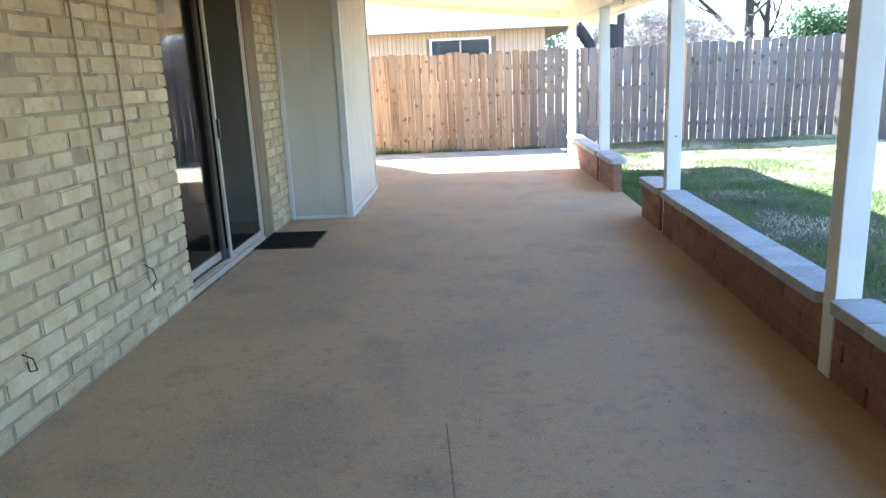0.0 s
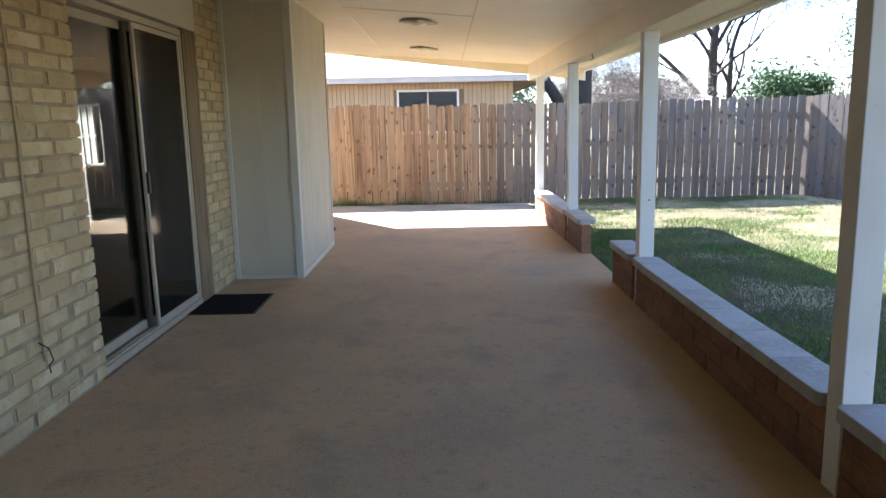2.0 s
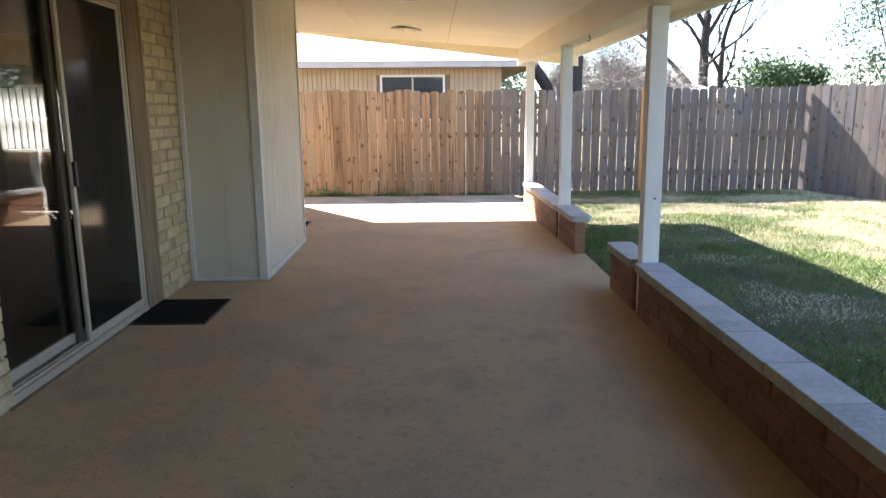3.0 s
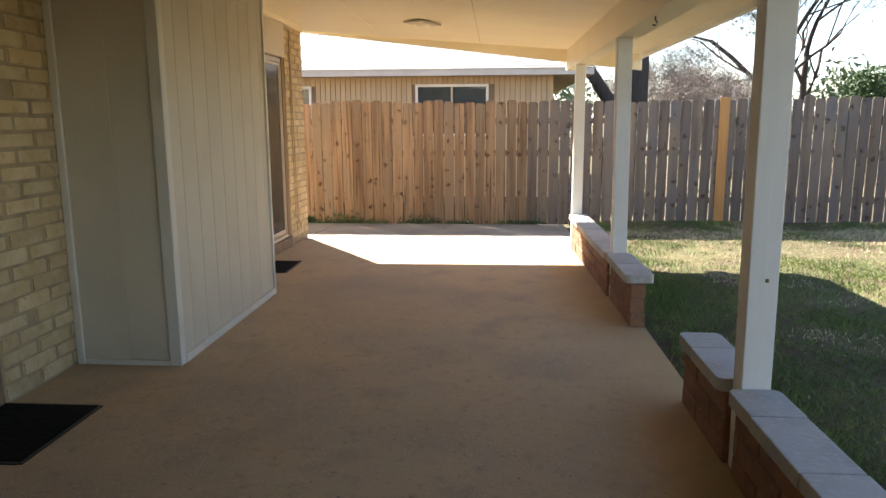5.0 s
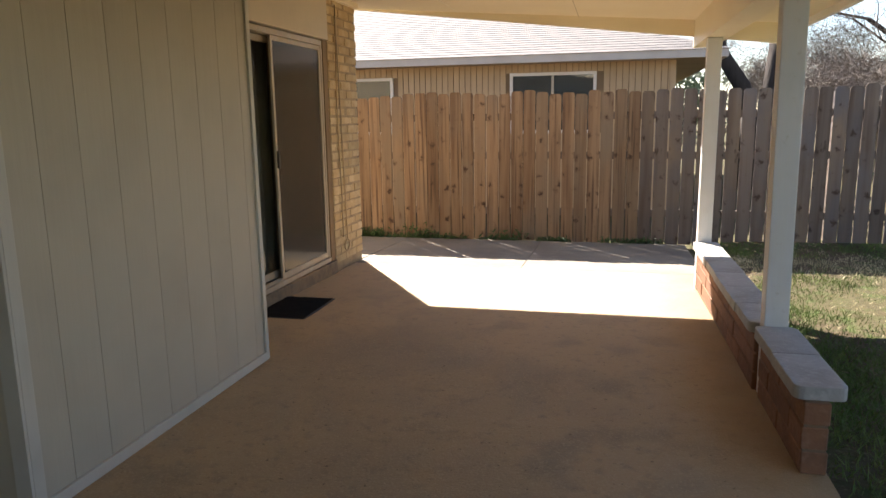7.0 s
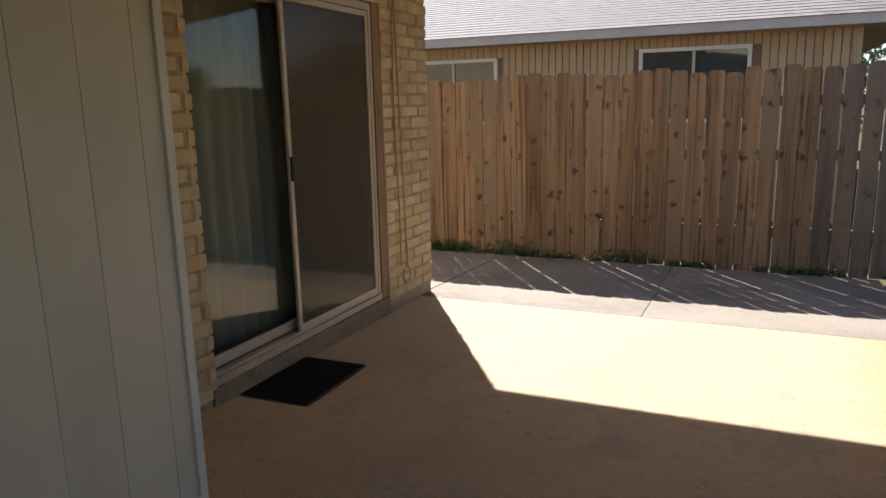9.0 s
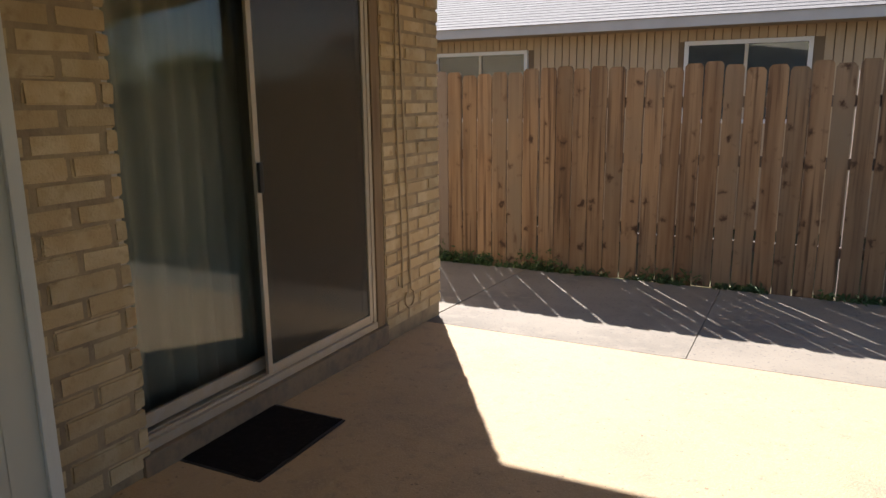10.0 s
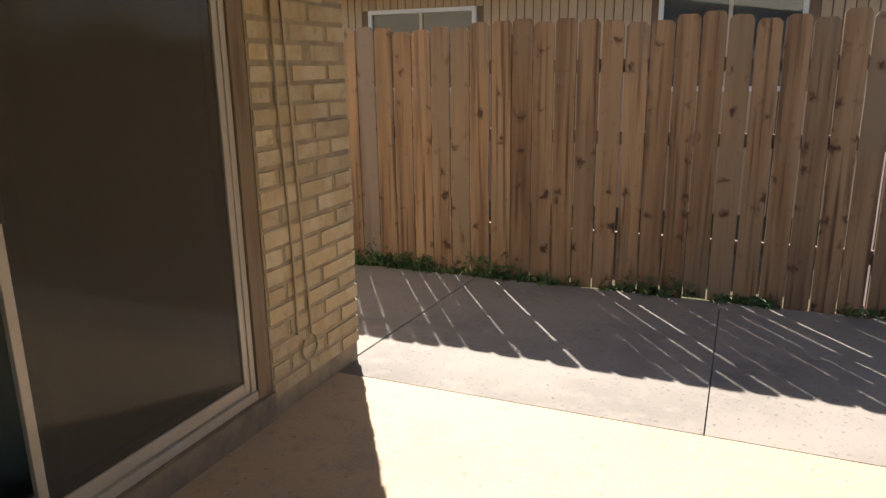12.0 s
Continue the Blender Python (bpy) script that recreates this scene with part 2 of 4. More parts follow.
M_LAWN = mat("lawn_soil", (0.09, 0.078, 0.042), 1.0,
             vary=((0.9, (0.085, 0.062, 0.042), 0.46, 0.6), (7, (0.065, 0.085, 0.028), 0.5, 0.7), (40, (0.20, 0.17, 0.10), 0.6, 0.8)), bump=((25, 0.02),), spec=0.1)
M_GRASS = mat("grass_blades", (0.115, 0.175, 0.045), 0.7, vary=((1.2, (0.22, 0.26, 0.075), 0.45, 0.7),), spec=0.2)
M_STRAW = mat("dry_sunlit_grass_blades", (0.68, 0.60, 0.38), 0.8, spec=0.2)
M_LITTER = mat("fallen_leaf_brown", (0.33, 0.27, 0.17), 0.9, vary=((8, (0.22, 0.17, 0.10), 0.45, 0.7),))
M_BARK = mat("grey_brown_bark", (0.055, 0.042, 0.034), 0.95, vary=((10, (0.04, 0.03, 0.024), 0.42, 0.65, (1, 1, 0.2)),), bump=((20, 0.02, (1, 1, 0.2)),))
M_TWIG = mat("pale_twigs", (0.23, 0.19, 0.16), 0.95, vary=((3, (0.15, 0.12, 0.10), 0.4, 0.7),))
M_LEAF = mat("dark_green_leaves", (0.05, 0.09, 0.03), 0.6, vary=((3, (0.085, 0.13, 0.045), 0.45, 0.65),), spec=0.3)
M_LEAF2 = mat("grey_green_leaves", (0.11, 0.14, 0.08), 0.6, vary=((3, (0.17, 0.20, 0.12), 0.45, 0.65),), spec=0.3)
M_FARROOF = mat("pale_far_roof", (0.60, 0.57, 0.53), 0.9, vary=((4, (0.5, 0.47, 0.44), 0.4, 0.7),))
M_SILL = mat("dusty_brown_concrete", (0.27, 0.20, 0.125), 0.9, vary=((12, (0.18, 0.14, 0.10), 0.45, 0.7),), bump=((60, 0.003),))
M_HOSE = mat("buff_cable", (0.42, 0.32, 0.19), 0.6)
M_LAMPTRIM = mat("lamp_trim", (0.55, 0.50, 0.42), 0.5)
M_LENS = mat("lamp_lens", (0.85, 0.78, 0.62), 0.3)
M_GLOW = bpy.data.materials.new("lit_bulb")
M_GLOW.use_nodes = True
M_GLOW.node_tree.nodes["Principled BSDF"].inputs["Emission Color"].default_value = (1.0, 0.50, 0.11, 1)
M_GLOW.node_tree.nodes["Principled BSDF"].inputs["Emission Strength"].default_value = 0.5


# ---- mesh helpers ----
def bx(bm, x0, x1, y0, y1, z0, z1, m=None):
    """Adds a box to bm; m: a matrix laid on it."""
    vs = [bm.verts.new((x, y, z)) for z in (z0, z1) for x, y in ((x0, y0), (x1, y0), (x1, y1), (x0, y1))]
    for f in ((3, 2, 1, 0), (4, 5, 6, 7), (0, 1, 5, 4), (1, 2, 6, 5), (2, 3, 7, 6), (3, 0, 4, 7)):
        bm.faces.new([vs[i] for i in f])
    if m is not None:
        bmesh.ops.transform(bm, matrix=m, verts=vs)
    return vs


def tube(bm, pts, radii, sides=7, cap=True):
    rings = []
    n = len(pts)
    for i, p in enumerate(pts):
        d = (Vector(pts[min(i + 1, n - 1)]) - Vector(pts[max(i - 1, 0)])).normalized()
        a = d.cross(Vector((0.31, 0.2, 1)) if abs(d.z) < 0.9 else Vector((1, 0.1, 0))).normalized()
        b = d.cross(a)
        r = radii[i] if hasattr(radii, "__len__") else radii
        rings.append([bm.verts.new(Vector(p) + (a * math.cos(2 * math.pi * k / sides) + b * math.sin(2 * math.pi * k / sides)) * r) for k in range(sides)])
    for q, r in zip(rings, rings[1:]):
        for k in range(sides):
            bm.faces.new((q[k], q[(k + 1) % sides], r[(k + 1) % sides], r[k]))
    if cap:
        bm.faces.new(rings[0][::-1])
        bm.faces.new(rings[-1])


def mesh_of(name, bm, material, bevel=0.0, segments=2, smooth=False):
    if bevel:
        bmesh.ops.bevel(bm, geom=list(bm.edges), offset=bevel, segments=segments, affect="EDGES", profile=0.6)
    bmesh.ops.recalc_face_normals(bm, faces=bm.faces)
    me = bpy.data.meshes.new(name)
    bm.to_mesh(me)
    bm.free()
    for f in me.polygons:
        f.use_smooth = smooth
    me.materials.append(material)
    return me


def part(name, bm, material, parent=None, label="", bevel=0.0, smooth=False, kind="", category="", group=""):
    ob = new(name, mesh_of(name, bm, material, bevel, smooth=smooth))
    if parent is not None:
        ob.parent = parent
    return tagged(ob, label, category, group, kind)


def block(name, size, material, parent=None, label="", bevel=0.0, **tags):
    bm = bmesh.new()
    bx(bm, *size)
    return part(name, bm, material, parent, label, bevel, **tags)


def thing(name, at, label, category, group="", turn=0.0):
    ob = new(name)
    ob.matrix_basis = pose(*at, 0, 0, turn)
    return tagged(ob, label, category, group)


# ---- plan ----
WX = -1.855         # brick face of the house
SOUTH = -5.6
def inner(y):       # patio side of the low wall
    return 1.46 - 0.0134 * max(0.0, y - 4.5)
def ceil_z(x):
    return 2.34 - 0.09 * x
def slab_z(y):
    return -0.0205 * max(0.0, y - 6.0)
POSTS = (-4.55, -1.75, 1.04, 3.80, 6.63, 9.10)
DOORS = ((2.33, 3.99), (7.32, 9.08))
BASES = (0.0, 0.055)
GAPS = (0.24, 0.09)
JOINTS = ((-0.10, -0.75, -0.122, 0.155), (-0.122, 0.157, -0.168, 0.65))
CORNER = 9.90
HEAD = 2.075
FENCE_Y = 11.8
def ground_z(x, y):
    ridge = 0.055 * min(1.0, max(0.0, (y - 11.2) / 0.8)) if x > 1.9 else 0.0
    return -0.085 - 0.012 * max(0.0, y - 6) + ridge


# ---- ground ----
bm = bmesh.new()
xs = [-400, -60, -12, -6] + [1.2 + 0.5 * i for i in range(24)] + [20, 60, 400]
ys = [-400, -60, -20] + [-8 + 0.8 * i for i in range(26)] + [14, 18, 30, 60, 400]
grid = [[bm.verts.new((x, y, (ground_z(max(1, min(x, 12)), min(y, 12.4)) + (0.035 * noise.noise((x * 0.7, y * 0.7, 0)) if 1.9 < x < 12 and y < 12.1 else (-0.06 if x > -8 else -0.02))))) for x in xs] for y in ys]
for a, b in zip(grid, grid[1:]):
    for i in range(len(xs) - 1):
        bm.faces.new((a[i], a[i + 1], b[i + 1], b[i]))
part("ground", bm, M_LAWN, kind="structure", label="patchy green and brown lawn soil around the patio", smooth=True)

floor = tagged(new("floor"), "tan textured patio slab with grey concrete edge strip", kind="structure")
bm = bmesh.new()
prof = [(-1.9, SOUTH), (1.55, SOUTH), (1.55, 6.0), (1.55, 9.69), (-1.9, 9.69), (-1.9, 6.0)]
top = [bm.verts.new((x, y, slab_z(y))) for x, y in prof]
bot = [bm.verts.new((x, y, -0.4)) for x, y in prof]
for q in ((0, 1, 2, 5), (5, 2, 3, 4)):
    bm.faces.new([top[i] for i in q])
for i in range(6):
    bm.faces.new((top[i], bot[i], bot[(i + 1) % 6], top[(i + 1) % 6]))
part("patio_slab", bm, M_SLAB, floor)
for x0, y0, x1, y1 in JOINTS:
    bm = bmesh.new()
    d = Vector((x1 - x0, y1 - y0, 0))
    bx(bm, 0, d.length, -0.0025, 0.0025, -0.01, 0.0012, pose(x0, y0, slab_z(y0), 0, 0, math.degrees(math.atan2(d.y, d.x))))
    part("slab_crack", bm, M_SEAM, floor, "fine dark crack in the slab coating")
GAP = 0.003
for x0, x1 in ((-6.0, -1.88), (-1.88, -0.15), (-0.15, 1.56)):
    bm = bmesh.new()
    y0 = 9.69 + 2 * GAP if x0 > -5 else CORNER + 0.01
    ps = ((x0 + GAP, y0, slab_z(y0)), (x1 - GAP, y0, slab_z(y0)), (x1 - GAP, 11.74, -0.16), (x0 + GAP, 11.74, -0.16))
    t4 = [bm.verts.new(p) for p in ps]
    b4 = [bm.verts.new((p[0], p[1], -0.4)) for p in ps]
    bm.faces.new(t4)
    for i in range(4):
        bm.faces.new((t4[i], b4[i], b4[(i + 1) % 4], t4[(i + 1) % 4]))
    part("pad_panel", bm, M_PAD, floor, "bare grey concrete panel")

# ---- house shell ----
TOPZ = 2.62
def brick_wall(name, y0, y1, z0=0.0, z1=2.50):
    w = block(name, (WX - 0.12, WX - 0.005, y0, y1, -0.2, TOPZ), M_MORTAR, None, "buff brick house wall with raked sandy joints", kind="structure")
    return w
W_S = brick_wall("wall_west", SOUTH, DOORS[0][0])
W_P1 = brick_wall("wall_pier_south", 4.234, 4.853)
W_P2 = brick_wall("wall_pier_middle", 6.60, DOORS[1][0])
W_P3 = brick_wall("wall_pier_north", 9.17, CORNER - 0.014)
for i, (a, b) in enumerate(DOORS):
    block("wall_above_door", (WX - 0.12, WX - 0.008, a, b + GAPS[i], 2.46, TOPZ), M_MORTAR, None, "plain wall strip over a sliding door", kind="structure")
WX0, WX1, WZ0, WZ1 = -6.2, -5.3, 0.78, 1.75
for s4 in ((-7.2, WX0, -0.2, TOPZ), (WX1, WX - 0.122, -0.2, TOPZ), (WX0, WX1, -0.2, WZ0), (WX0, WX1, WZ1, TOPZ)):
    block("wall_north", (s4[0], s4[1], CORNER - 0.13, CORNER, s4[2], s4[3]), M_BRICK, None, "buff brick end wall of the house", kind="structure")
block("wall_behind_bay", (WX - 0.12, WX - 0.008, 4.856, 6.598, 0, TOPZ), M_MORTAR, None, "wall behind the panelled bay", kind="structure")
block("wall_south", (-2.2, 3.2, SOUTH - 0.15, SOUTH, 0, 2.7), M_BRICK, None, "plain buff wall closing the patio", kind="structure")

# rooms behind the doors
YN = CORNER - 0.14
r = tagged(new("room_shell"), "room behind a sliding door, its dimness put into dark wall colour", kind="structure")
IN = WX - 0.122
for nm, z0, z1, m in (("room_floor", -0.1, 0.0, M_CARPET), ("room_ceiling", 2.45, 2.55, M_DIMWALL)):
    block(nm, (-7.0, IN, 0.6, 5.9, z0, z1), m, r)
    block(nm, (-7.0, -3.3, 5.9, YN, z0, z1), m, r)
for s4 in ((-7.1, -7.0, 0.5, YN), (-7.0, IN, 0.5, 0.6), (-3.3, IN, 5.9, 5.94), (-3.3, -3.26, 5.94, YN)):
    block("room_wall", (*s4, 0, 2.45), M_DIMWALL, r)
r = tagged(new("room_shell"), "shallow dim room with beige walls behind a curtained door", kind="structure")
for nm, z0, z1, m in (("room_floor", -0.1, 0.0, M_CARPET), ("room_ceiling", 2.45, 2.55, M_ROOMWALL)):
    block(nm, (-3.25, IN, 5.95, YN, z0, z1), m, r)
w = tagged(new("window_1"), "small north window with white vertical blinds seen through the dim room", kind="structure")
for s4 in ((WX0, WX1, WZ0, WZ0 + 0.04), (WX0, WX1, WZ1 - 0.04, WZ1), (WX0, WX0 + 0.04, WZ0 + 0.04, WZ1 - 0.04), (WX1 - 0.04, WX1, WZ0 + 0.04, WZ1 - 0.04)):
    block("window_frame", (s4[0], s4[1], CORNER - 0.10, CORNER - 0.05, s4[2], s4[3]), M_WHITE, w)
block("window_sash", (WX0 + 0.04, WX1 - 0.04, CORNER - 0.09, CORNER - 0.06, 1.24, 1.28), M_WHITE, w)
block("pane", (WX0 + 0.04, WX1 - 0.04, CORNER - 0.077, CORNER - 0.073, WZ0 + 0.04, WZ1 - 0.04), M_WINGLASS, w).visible_shadow = False
for k in range(9):
    block("blind_slat", (-0.045, 0.045, -0.001, 0.001, WZ0 + 0.05, WZ1 - 0.05), M_WHITE, w).matrix_basis = pose(WX0 + 0.05 + 0.1 * k, CORNER - 0.17, 0, 0, 0, 68)

# ---- patio roof ----
roof = tagged(new("ceiling"), "cream painted patio ceiling, its panels joined by thin seams", kind="structure")
def edge_y(x):
    return 10.12 - 0.11 * x
XE = 2.25
bm = bmesh.new()
lo, hi = [], []
for x, y in ((-2.4, CORNER + 0.01), (-2.4, edge_y(-2.4)), (XE, edge_y(XE)), (XE, SOUTH), (WX - 0.10, SOUTH), (WX - 0.10, CORNER + 0.01)):
    lo.append(bm.verts.new((x, y, ceil_z(x))))
    hi.append(bm.verts.new((x, y, ceil_z(x) + 0.13)))
bm.faces.new(lo[::-1])
bm.faces.new(hi)
for i in range(6):
    bm.faces.new((lo[i], lo[(i + 1) % 6], hi[(i + 1) % 6], hi[i]))
part("ceiling_board", bm, M_CEIL, roof)
def slanted(bm, x0, x1, y0, y1, drop0, drop1, skew=False):
    """A strip under the ceiling that follows its slope."""
    vs = []
    for d in (drop1, drop0):
        for x, y in ((x0, y0), (x1, y0), (x1, y1), (x0, y1)):
            vs.append(bm.verts.new((x, y + (edge_y(x) if skew else 0), ceil_z(x) - d)))
    for f in ((3, 2, 1, 0), (4, 5, 6, 7), (0, 1, 5, 4), (1, 2, 6, 5), (2, 3, 7, 6), (3, 0, 4, 7)):
        bm.faces.new([vs[i] for i in f])
for x in (-0.86, 0.34):
    bm = bmesh.new()
    slanted(bm, x - 0.0025, x + 0.0025, SOUTH, 10.3, -0.01, 0.0035)
    part("seam", bm, M_PANELSEAM if x > 0 else M_CAULK, roof)
for y, x0, x1 in ((2.95, 0.345, 1.44), (5.3, -0.855, 0.335), (0.5, -0.855, 0.335)):
    bm = bmesh.new()
    slanted(bm, x0, x1, y - 0.0015, y + 0.0015, -0.01, 0.0035)
    part("seam", bm, M_PANELSEAM, roof)
bm = bmesh.new()
vs = []
for top_z in (0, 1):
    for x, dy in ((-2.4, -0.045), (XE, -0.045), (XE, 0.0), (-2.4, 0.0)):
        vs.append(bm.verts.new((x, edge_y(x) + dy, ceil_z(x) + 0.14 if top_z else 2.255 - 0.133 * x - (0.01 if x < 0 else 0))))
for f in ((3, 2, 1, 0), (4, 5, 6, 7), (0, 1, 5, 4), (1, 2, 6, 5), (2, 3, 7, 6), (3, 0, 4, 7)):
    bm.faces.new([vs[i] for i in f])
part("fascia", bm, M_CEIL, roof, bevel=0.004)
bm = bmesh.new()
slanted(bm, XE - 0.04, XE, SOUTH, edge_y(XE) - 0.05, -0.14, 0.05)
part("fascia", bm, M_WHITE, roof, bevel=0.004)
bm = bmesh.new()
slanted(bm, WX - 0.012, WX + 0.05, SOUTH, CORNER - 0.01, 0.0, 0.05)
part("trim", bm, M_CEIL, roof, bevel=0.004)
beam = tagged(new("beam"), "long boxed cream beam carried by white posts", kind="structure")
bm = bmesh.new()
stations = []
for y in (SOUTH, 4.5, 10.0):
    x = inner(y) - 0.01
    stations.append([bm.verts.new(p) for p in ((x, y, 1.975), (x + 0.18, y, 1.975), (x + 0.18, y, 2.199), (x, y, 2.215))])
for q, r in zip(stations, stations[1:]):
    for i in range(4):
        bm.faces.new((q[i], r[i], r[(i + 1) % 4], q[(i + 1) % 4]))
bm.faces.new(stations[0])
bm.faces.new(stations[-1][::-1])
part("beam_box", bm, M_CEIL, beam, bevel=0.004)

bm = bmesh.new()
tube(bm, [(1.475, 5.54, 1.98), (1.475, 5.54, 1.955), (1.487, 5.54, 1.940), (1.478, 5.54, 1.922), (1.460, 5.54, 1.926)], 0.0045, 6)
part("hook", bm, M_BLACK, beam, "small dark screw hook", smooth=True)

# ---- posts and low walls ----
def post(y):
    x = inner(y) + 0.06
    p = thing("porch_post", (x, y, 0), "square white painted wooden post standing in the low block wall", "post", "posts along the patio edge")
    bm = bmesh.new()
    bx(bm, -0.055, 0.055, -0.05, 0.05, -0.12, 1.973)
    part("shaft", bm, M_WHITE, p, bevel=0.005)
    return p
first_post = post(POSTS[0])
for y, dx, lean in zip(POSTS[1:], (0, -0.004, 0.020, 0.015, -0.006), (0, -0.4, -0.4, -0.6, 0)):
    p = copy_thing(first_post, pose(inner(y) + 0.06 + dx, y, 0, 0, lean, 0))
    if y == 3.80:
        for x, z in ((0.012, 0.78),):
            bm = bmesh.new()
            bmesh.ops.create_uvsphere(bm, u_segments=8, v_segments=6, radius=0.009, matrix=pose(x, -0.048, z))
            part("knot", bm, M_JAMB, p, "small dark knot")

def block_mesh(length, n):
    bm = bmesh.new()
    bx(bm, -0.0, 0.098, 0.0, length - 0.012, 0.0, 0.092)
    return mesh_of("block", bm, M_BLOCK, 0.005, 1)
BLOCK_MESHES = {}
def low_wall(y0, y1, label):
    """Three courses of long blocks and a row of flat caps, from y0 to y1."""
    turn = math.degrees(math.atan2(inner(y0) - inner(y1), y1 - y0))
    w = thing("low_wall", (inner(y0), y0, slab_z(y0) - 0.004), label, "wall", turn=turn)
    span = y1 - y0
    bm = bmesh.new()
    bx(bm, 0.008, 0.09, 0.004, span - 0.004, -0.08, 0.304)
    part("core", bm, M_BLOCKMORTAR, w, "recessed brown mortar")
    for c in range(3):
        y = -0.2 if c % 2 else 0.0
        while y < span - 0.01:
            a, b = max(y, 0.0), min(y + 0.40, span)
            ln = round(b - a, 2)
            if ln > 0.05:
                if ln not in BLOCK_MESHES:
                    BLOCK_MESHES[ln] = block_mesh(ln, c)
                ob = new("block", BLOCK_MESHES[ln])
                ob.parent = w
                ob.matrix_basis = pose(random.uniform(-0.003, 0.003), a, 0.004 + c * 0.101)
            y += 0.40
    y, k = 0.0, 0
    while y < span - 0.02:
        ln = 0.40
        if span - (y + ln) < 0.12:
            ln = span - y
        end = (k == 0, y + ln >= span - 0.02)
        bm = bmesh.new()
        vs = bx(bm, -0.035, 0.160, y + 0.002, y + ln - 0.002, 0.306, 0.362)
        ends = [e for e in bm.edges if abs(e.verts[0].co.z - e.verts[1].co.z) > 0.03 and
                ((end[0] and e.verts[0].co.y < y + 0.1) or (end[1] and e.verts[0].co.y > y + 0.1))]
        if ends:
            bmesh.ops.bevel(bm, geom=ends, offset=0.035, segments=3, affect="EDGES", profile=0.5)
        cap = part("cap_block", bm, M_CAP, w, bevel=0.006)
        cap.matrix_basis = pose(random.uniform(-0.003, 0.003), 0, 0)
        y += ln
        k += 1
    return w
P = POSTS
WALLS = ((P[0] + 0.05, P[1] - 0.05), (P[1] + 0.05, P[2] - 0.05), (P[2] + 0.05, P[3] - 0.05), (P[3] + 0.05, 4.49), (5.77, P[4] - 0.05), (P[4] + 0.05, P[5] - 0.05))
for a, b in WALLS:
    low_wall(a, b, "low red-brown block wall with pale grey caps beside the patio slab")

# ---- doors ----
def sliding_door(y0, y1, base, overlap, name):
    """Two glass leaves, one with an insect screen in front, in an aluminium frame."""
    mid = (y0 + y1) / 2
    HEAD = 2.075 - base
    d = thing(name, (WX - 0.022, y0, base), "closed sliding glass patio door with aluminium frame and half insect screen", "sliding door")
    d["kind"] = "structure"
    span = y1 - y0
    f = lambda n, s, m=M_ALU, lab="", bev=0.003, par=None: block(n, s, m, par or d, lab, bev)
    f("sill", (-0.12, 0.012, 0.0, span, 0.005, 0.045))
    f("sill_track", (-0.045, -0.036, 0.03, span - 0.03, 0.045, 0.06))
    f("sill_track", (-0.016, -0.007, 0.03, span - 0.03, 0.045, 0.06))
    f("head", (-0.12, 0.004, 0.0, span, HEAD - 0.045, HEAD))
    for a, b in ((0.0, 0.035), (span - 0.030, span)):
        f("jamb", (-0.012, 0.004, a, b, 0.045, HEAD - 0.045))
        # Inner half of the frame takes the wood brown as painted shade.
        f("jamb", (-0.12, -0.0125, a, b, 0.045, HEAD - 0.045), M_JAMB, "inner side of the aluminium frame, its shade painted brown")
    half = span / 2
    for a, b, x in ((0.036, half + 0.03, -0.080), (half - 0.03, span - 0.036, -0.050)):
        leaf = new("leaf")
        leaf.parent = d
        for nm, s in (("stile", (x - 0.012, x + 0.012, a, a + 0.045, 0.062, HEAD - 0.05)), ("stile", (x - 0.012, x + 0.012, b - 0.045, b, 0.062, HEAD - 0.05)),
                      ("rail", (x - 0.012, x + 0.012, a + 0.046, b - 0.046, 0.062, 0.12)), ("rail", (x - 0.012, x + 0.012, a + 0.046, b - 0.046, HEAD - 0.10, HEAD - 0.05))):
            f(nm, s, M_LEAFFRAME if nm == "stile" else M_ALU, par=leaf)
        g = block("pane", (x - 0.003, x + 0.003, a + 0.045, b - 0.045, 0.12, HEAD - 0.10), M_GLASS, leaf, "dark glass pane")
        g.visible_shadow = False
    a, b = half - overlap, span - 0.03
    x = -0.012
    sc = new("screen_panel")
    sc.parent = d
    tagged(sc, "dark brown insect screen in a pale frame")
    f("stile", (x - 0.010, x + 0.010, a, a + 0.032, 0.062, HEAD - 0.05), par=sc)
    f("stile", (x - 0.010, x + 0.010, b - 0.032, b, 0.062, HEAD - 0.05), par=sc)
    f("rail", (x - 0.010, x + 0.010, a + 0.033, b - 0.033, 0.062, 0.10), par=sc)
    f("rail", (x - 0.010, x + 0.010, a + 0.033, b - 0.033, HEAD - 0.085, HEAD - 0.05), par=sc)
    # The raised door's mesh is paler to imitate light from the sunlit pad.
    block("mesh_pane", (x - 0.0015, x + 0.0015, a + 0.032, b - 0.032, 0.10, HEAD - 0.085), M_SCREEN_LIT if base else M_SCREEN, sc)
    hy = a + 0.016
    f("handle", (x + 0.010, x + 0.030, hy - 0.014, hy + 0.014, 0.95, 1.09), M_BLACK, "black plastic pull", 0.006, par=sc)
    gy = 0.055
    f("handle", (-0.066, -0.0415, gy - 0.012, gy + 0.012, 0.92, 1.16), M_ALU, "slim metal pull on the glass leaf", 0.006)
    return d
sliding_door(*DOORS[0], BASES[0], -0.01, "door_1")
sliding_door(*DOORS[1], BASES[1], 0.10, "door_2")
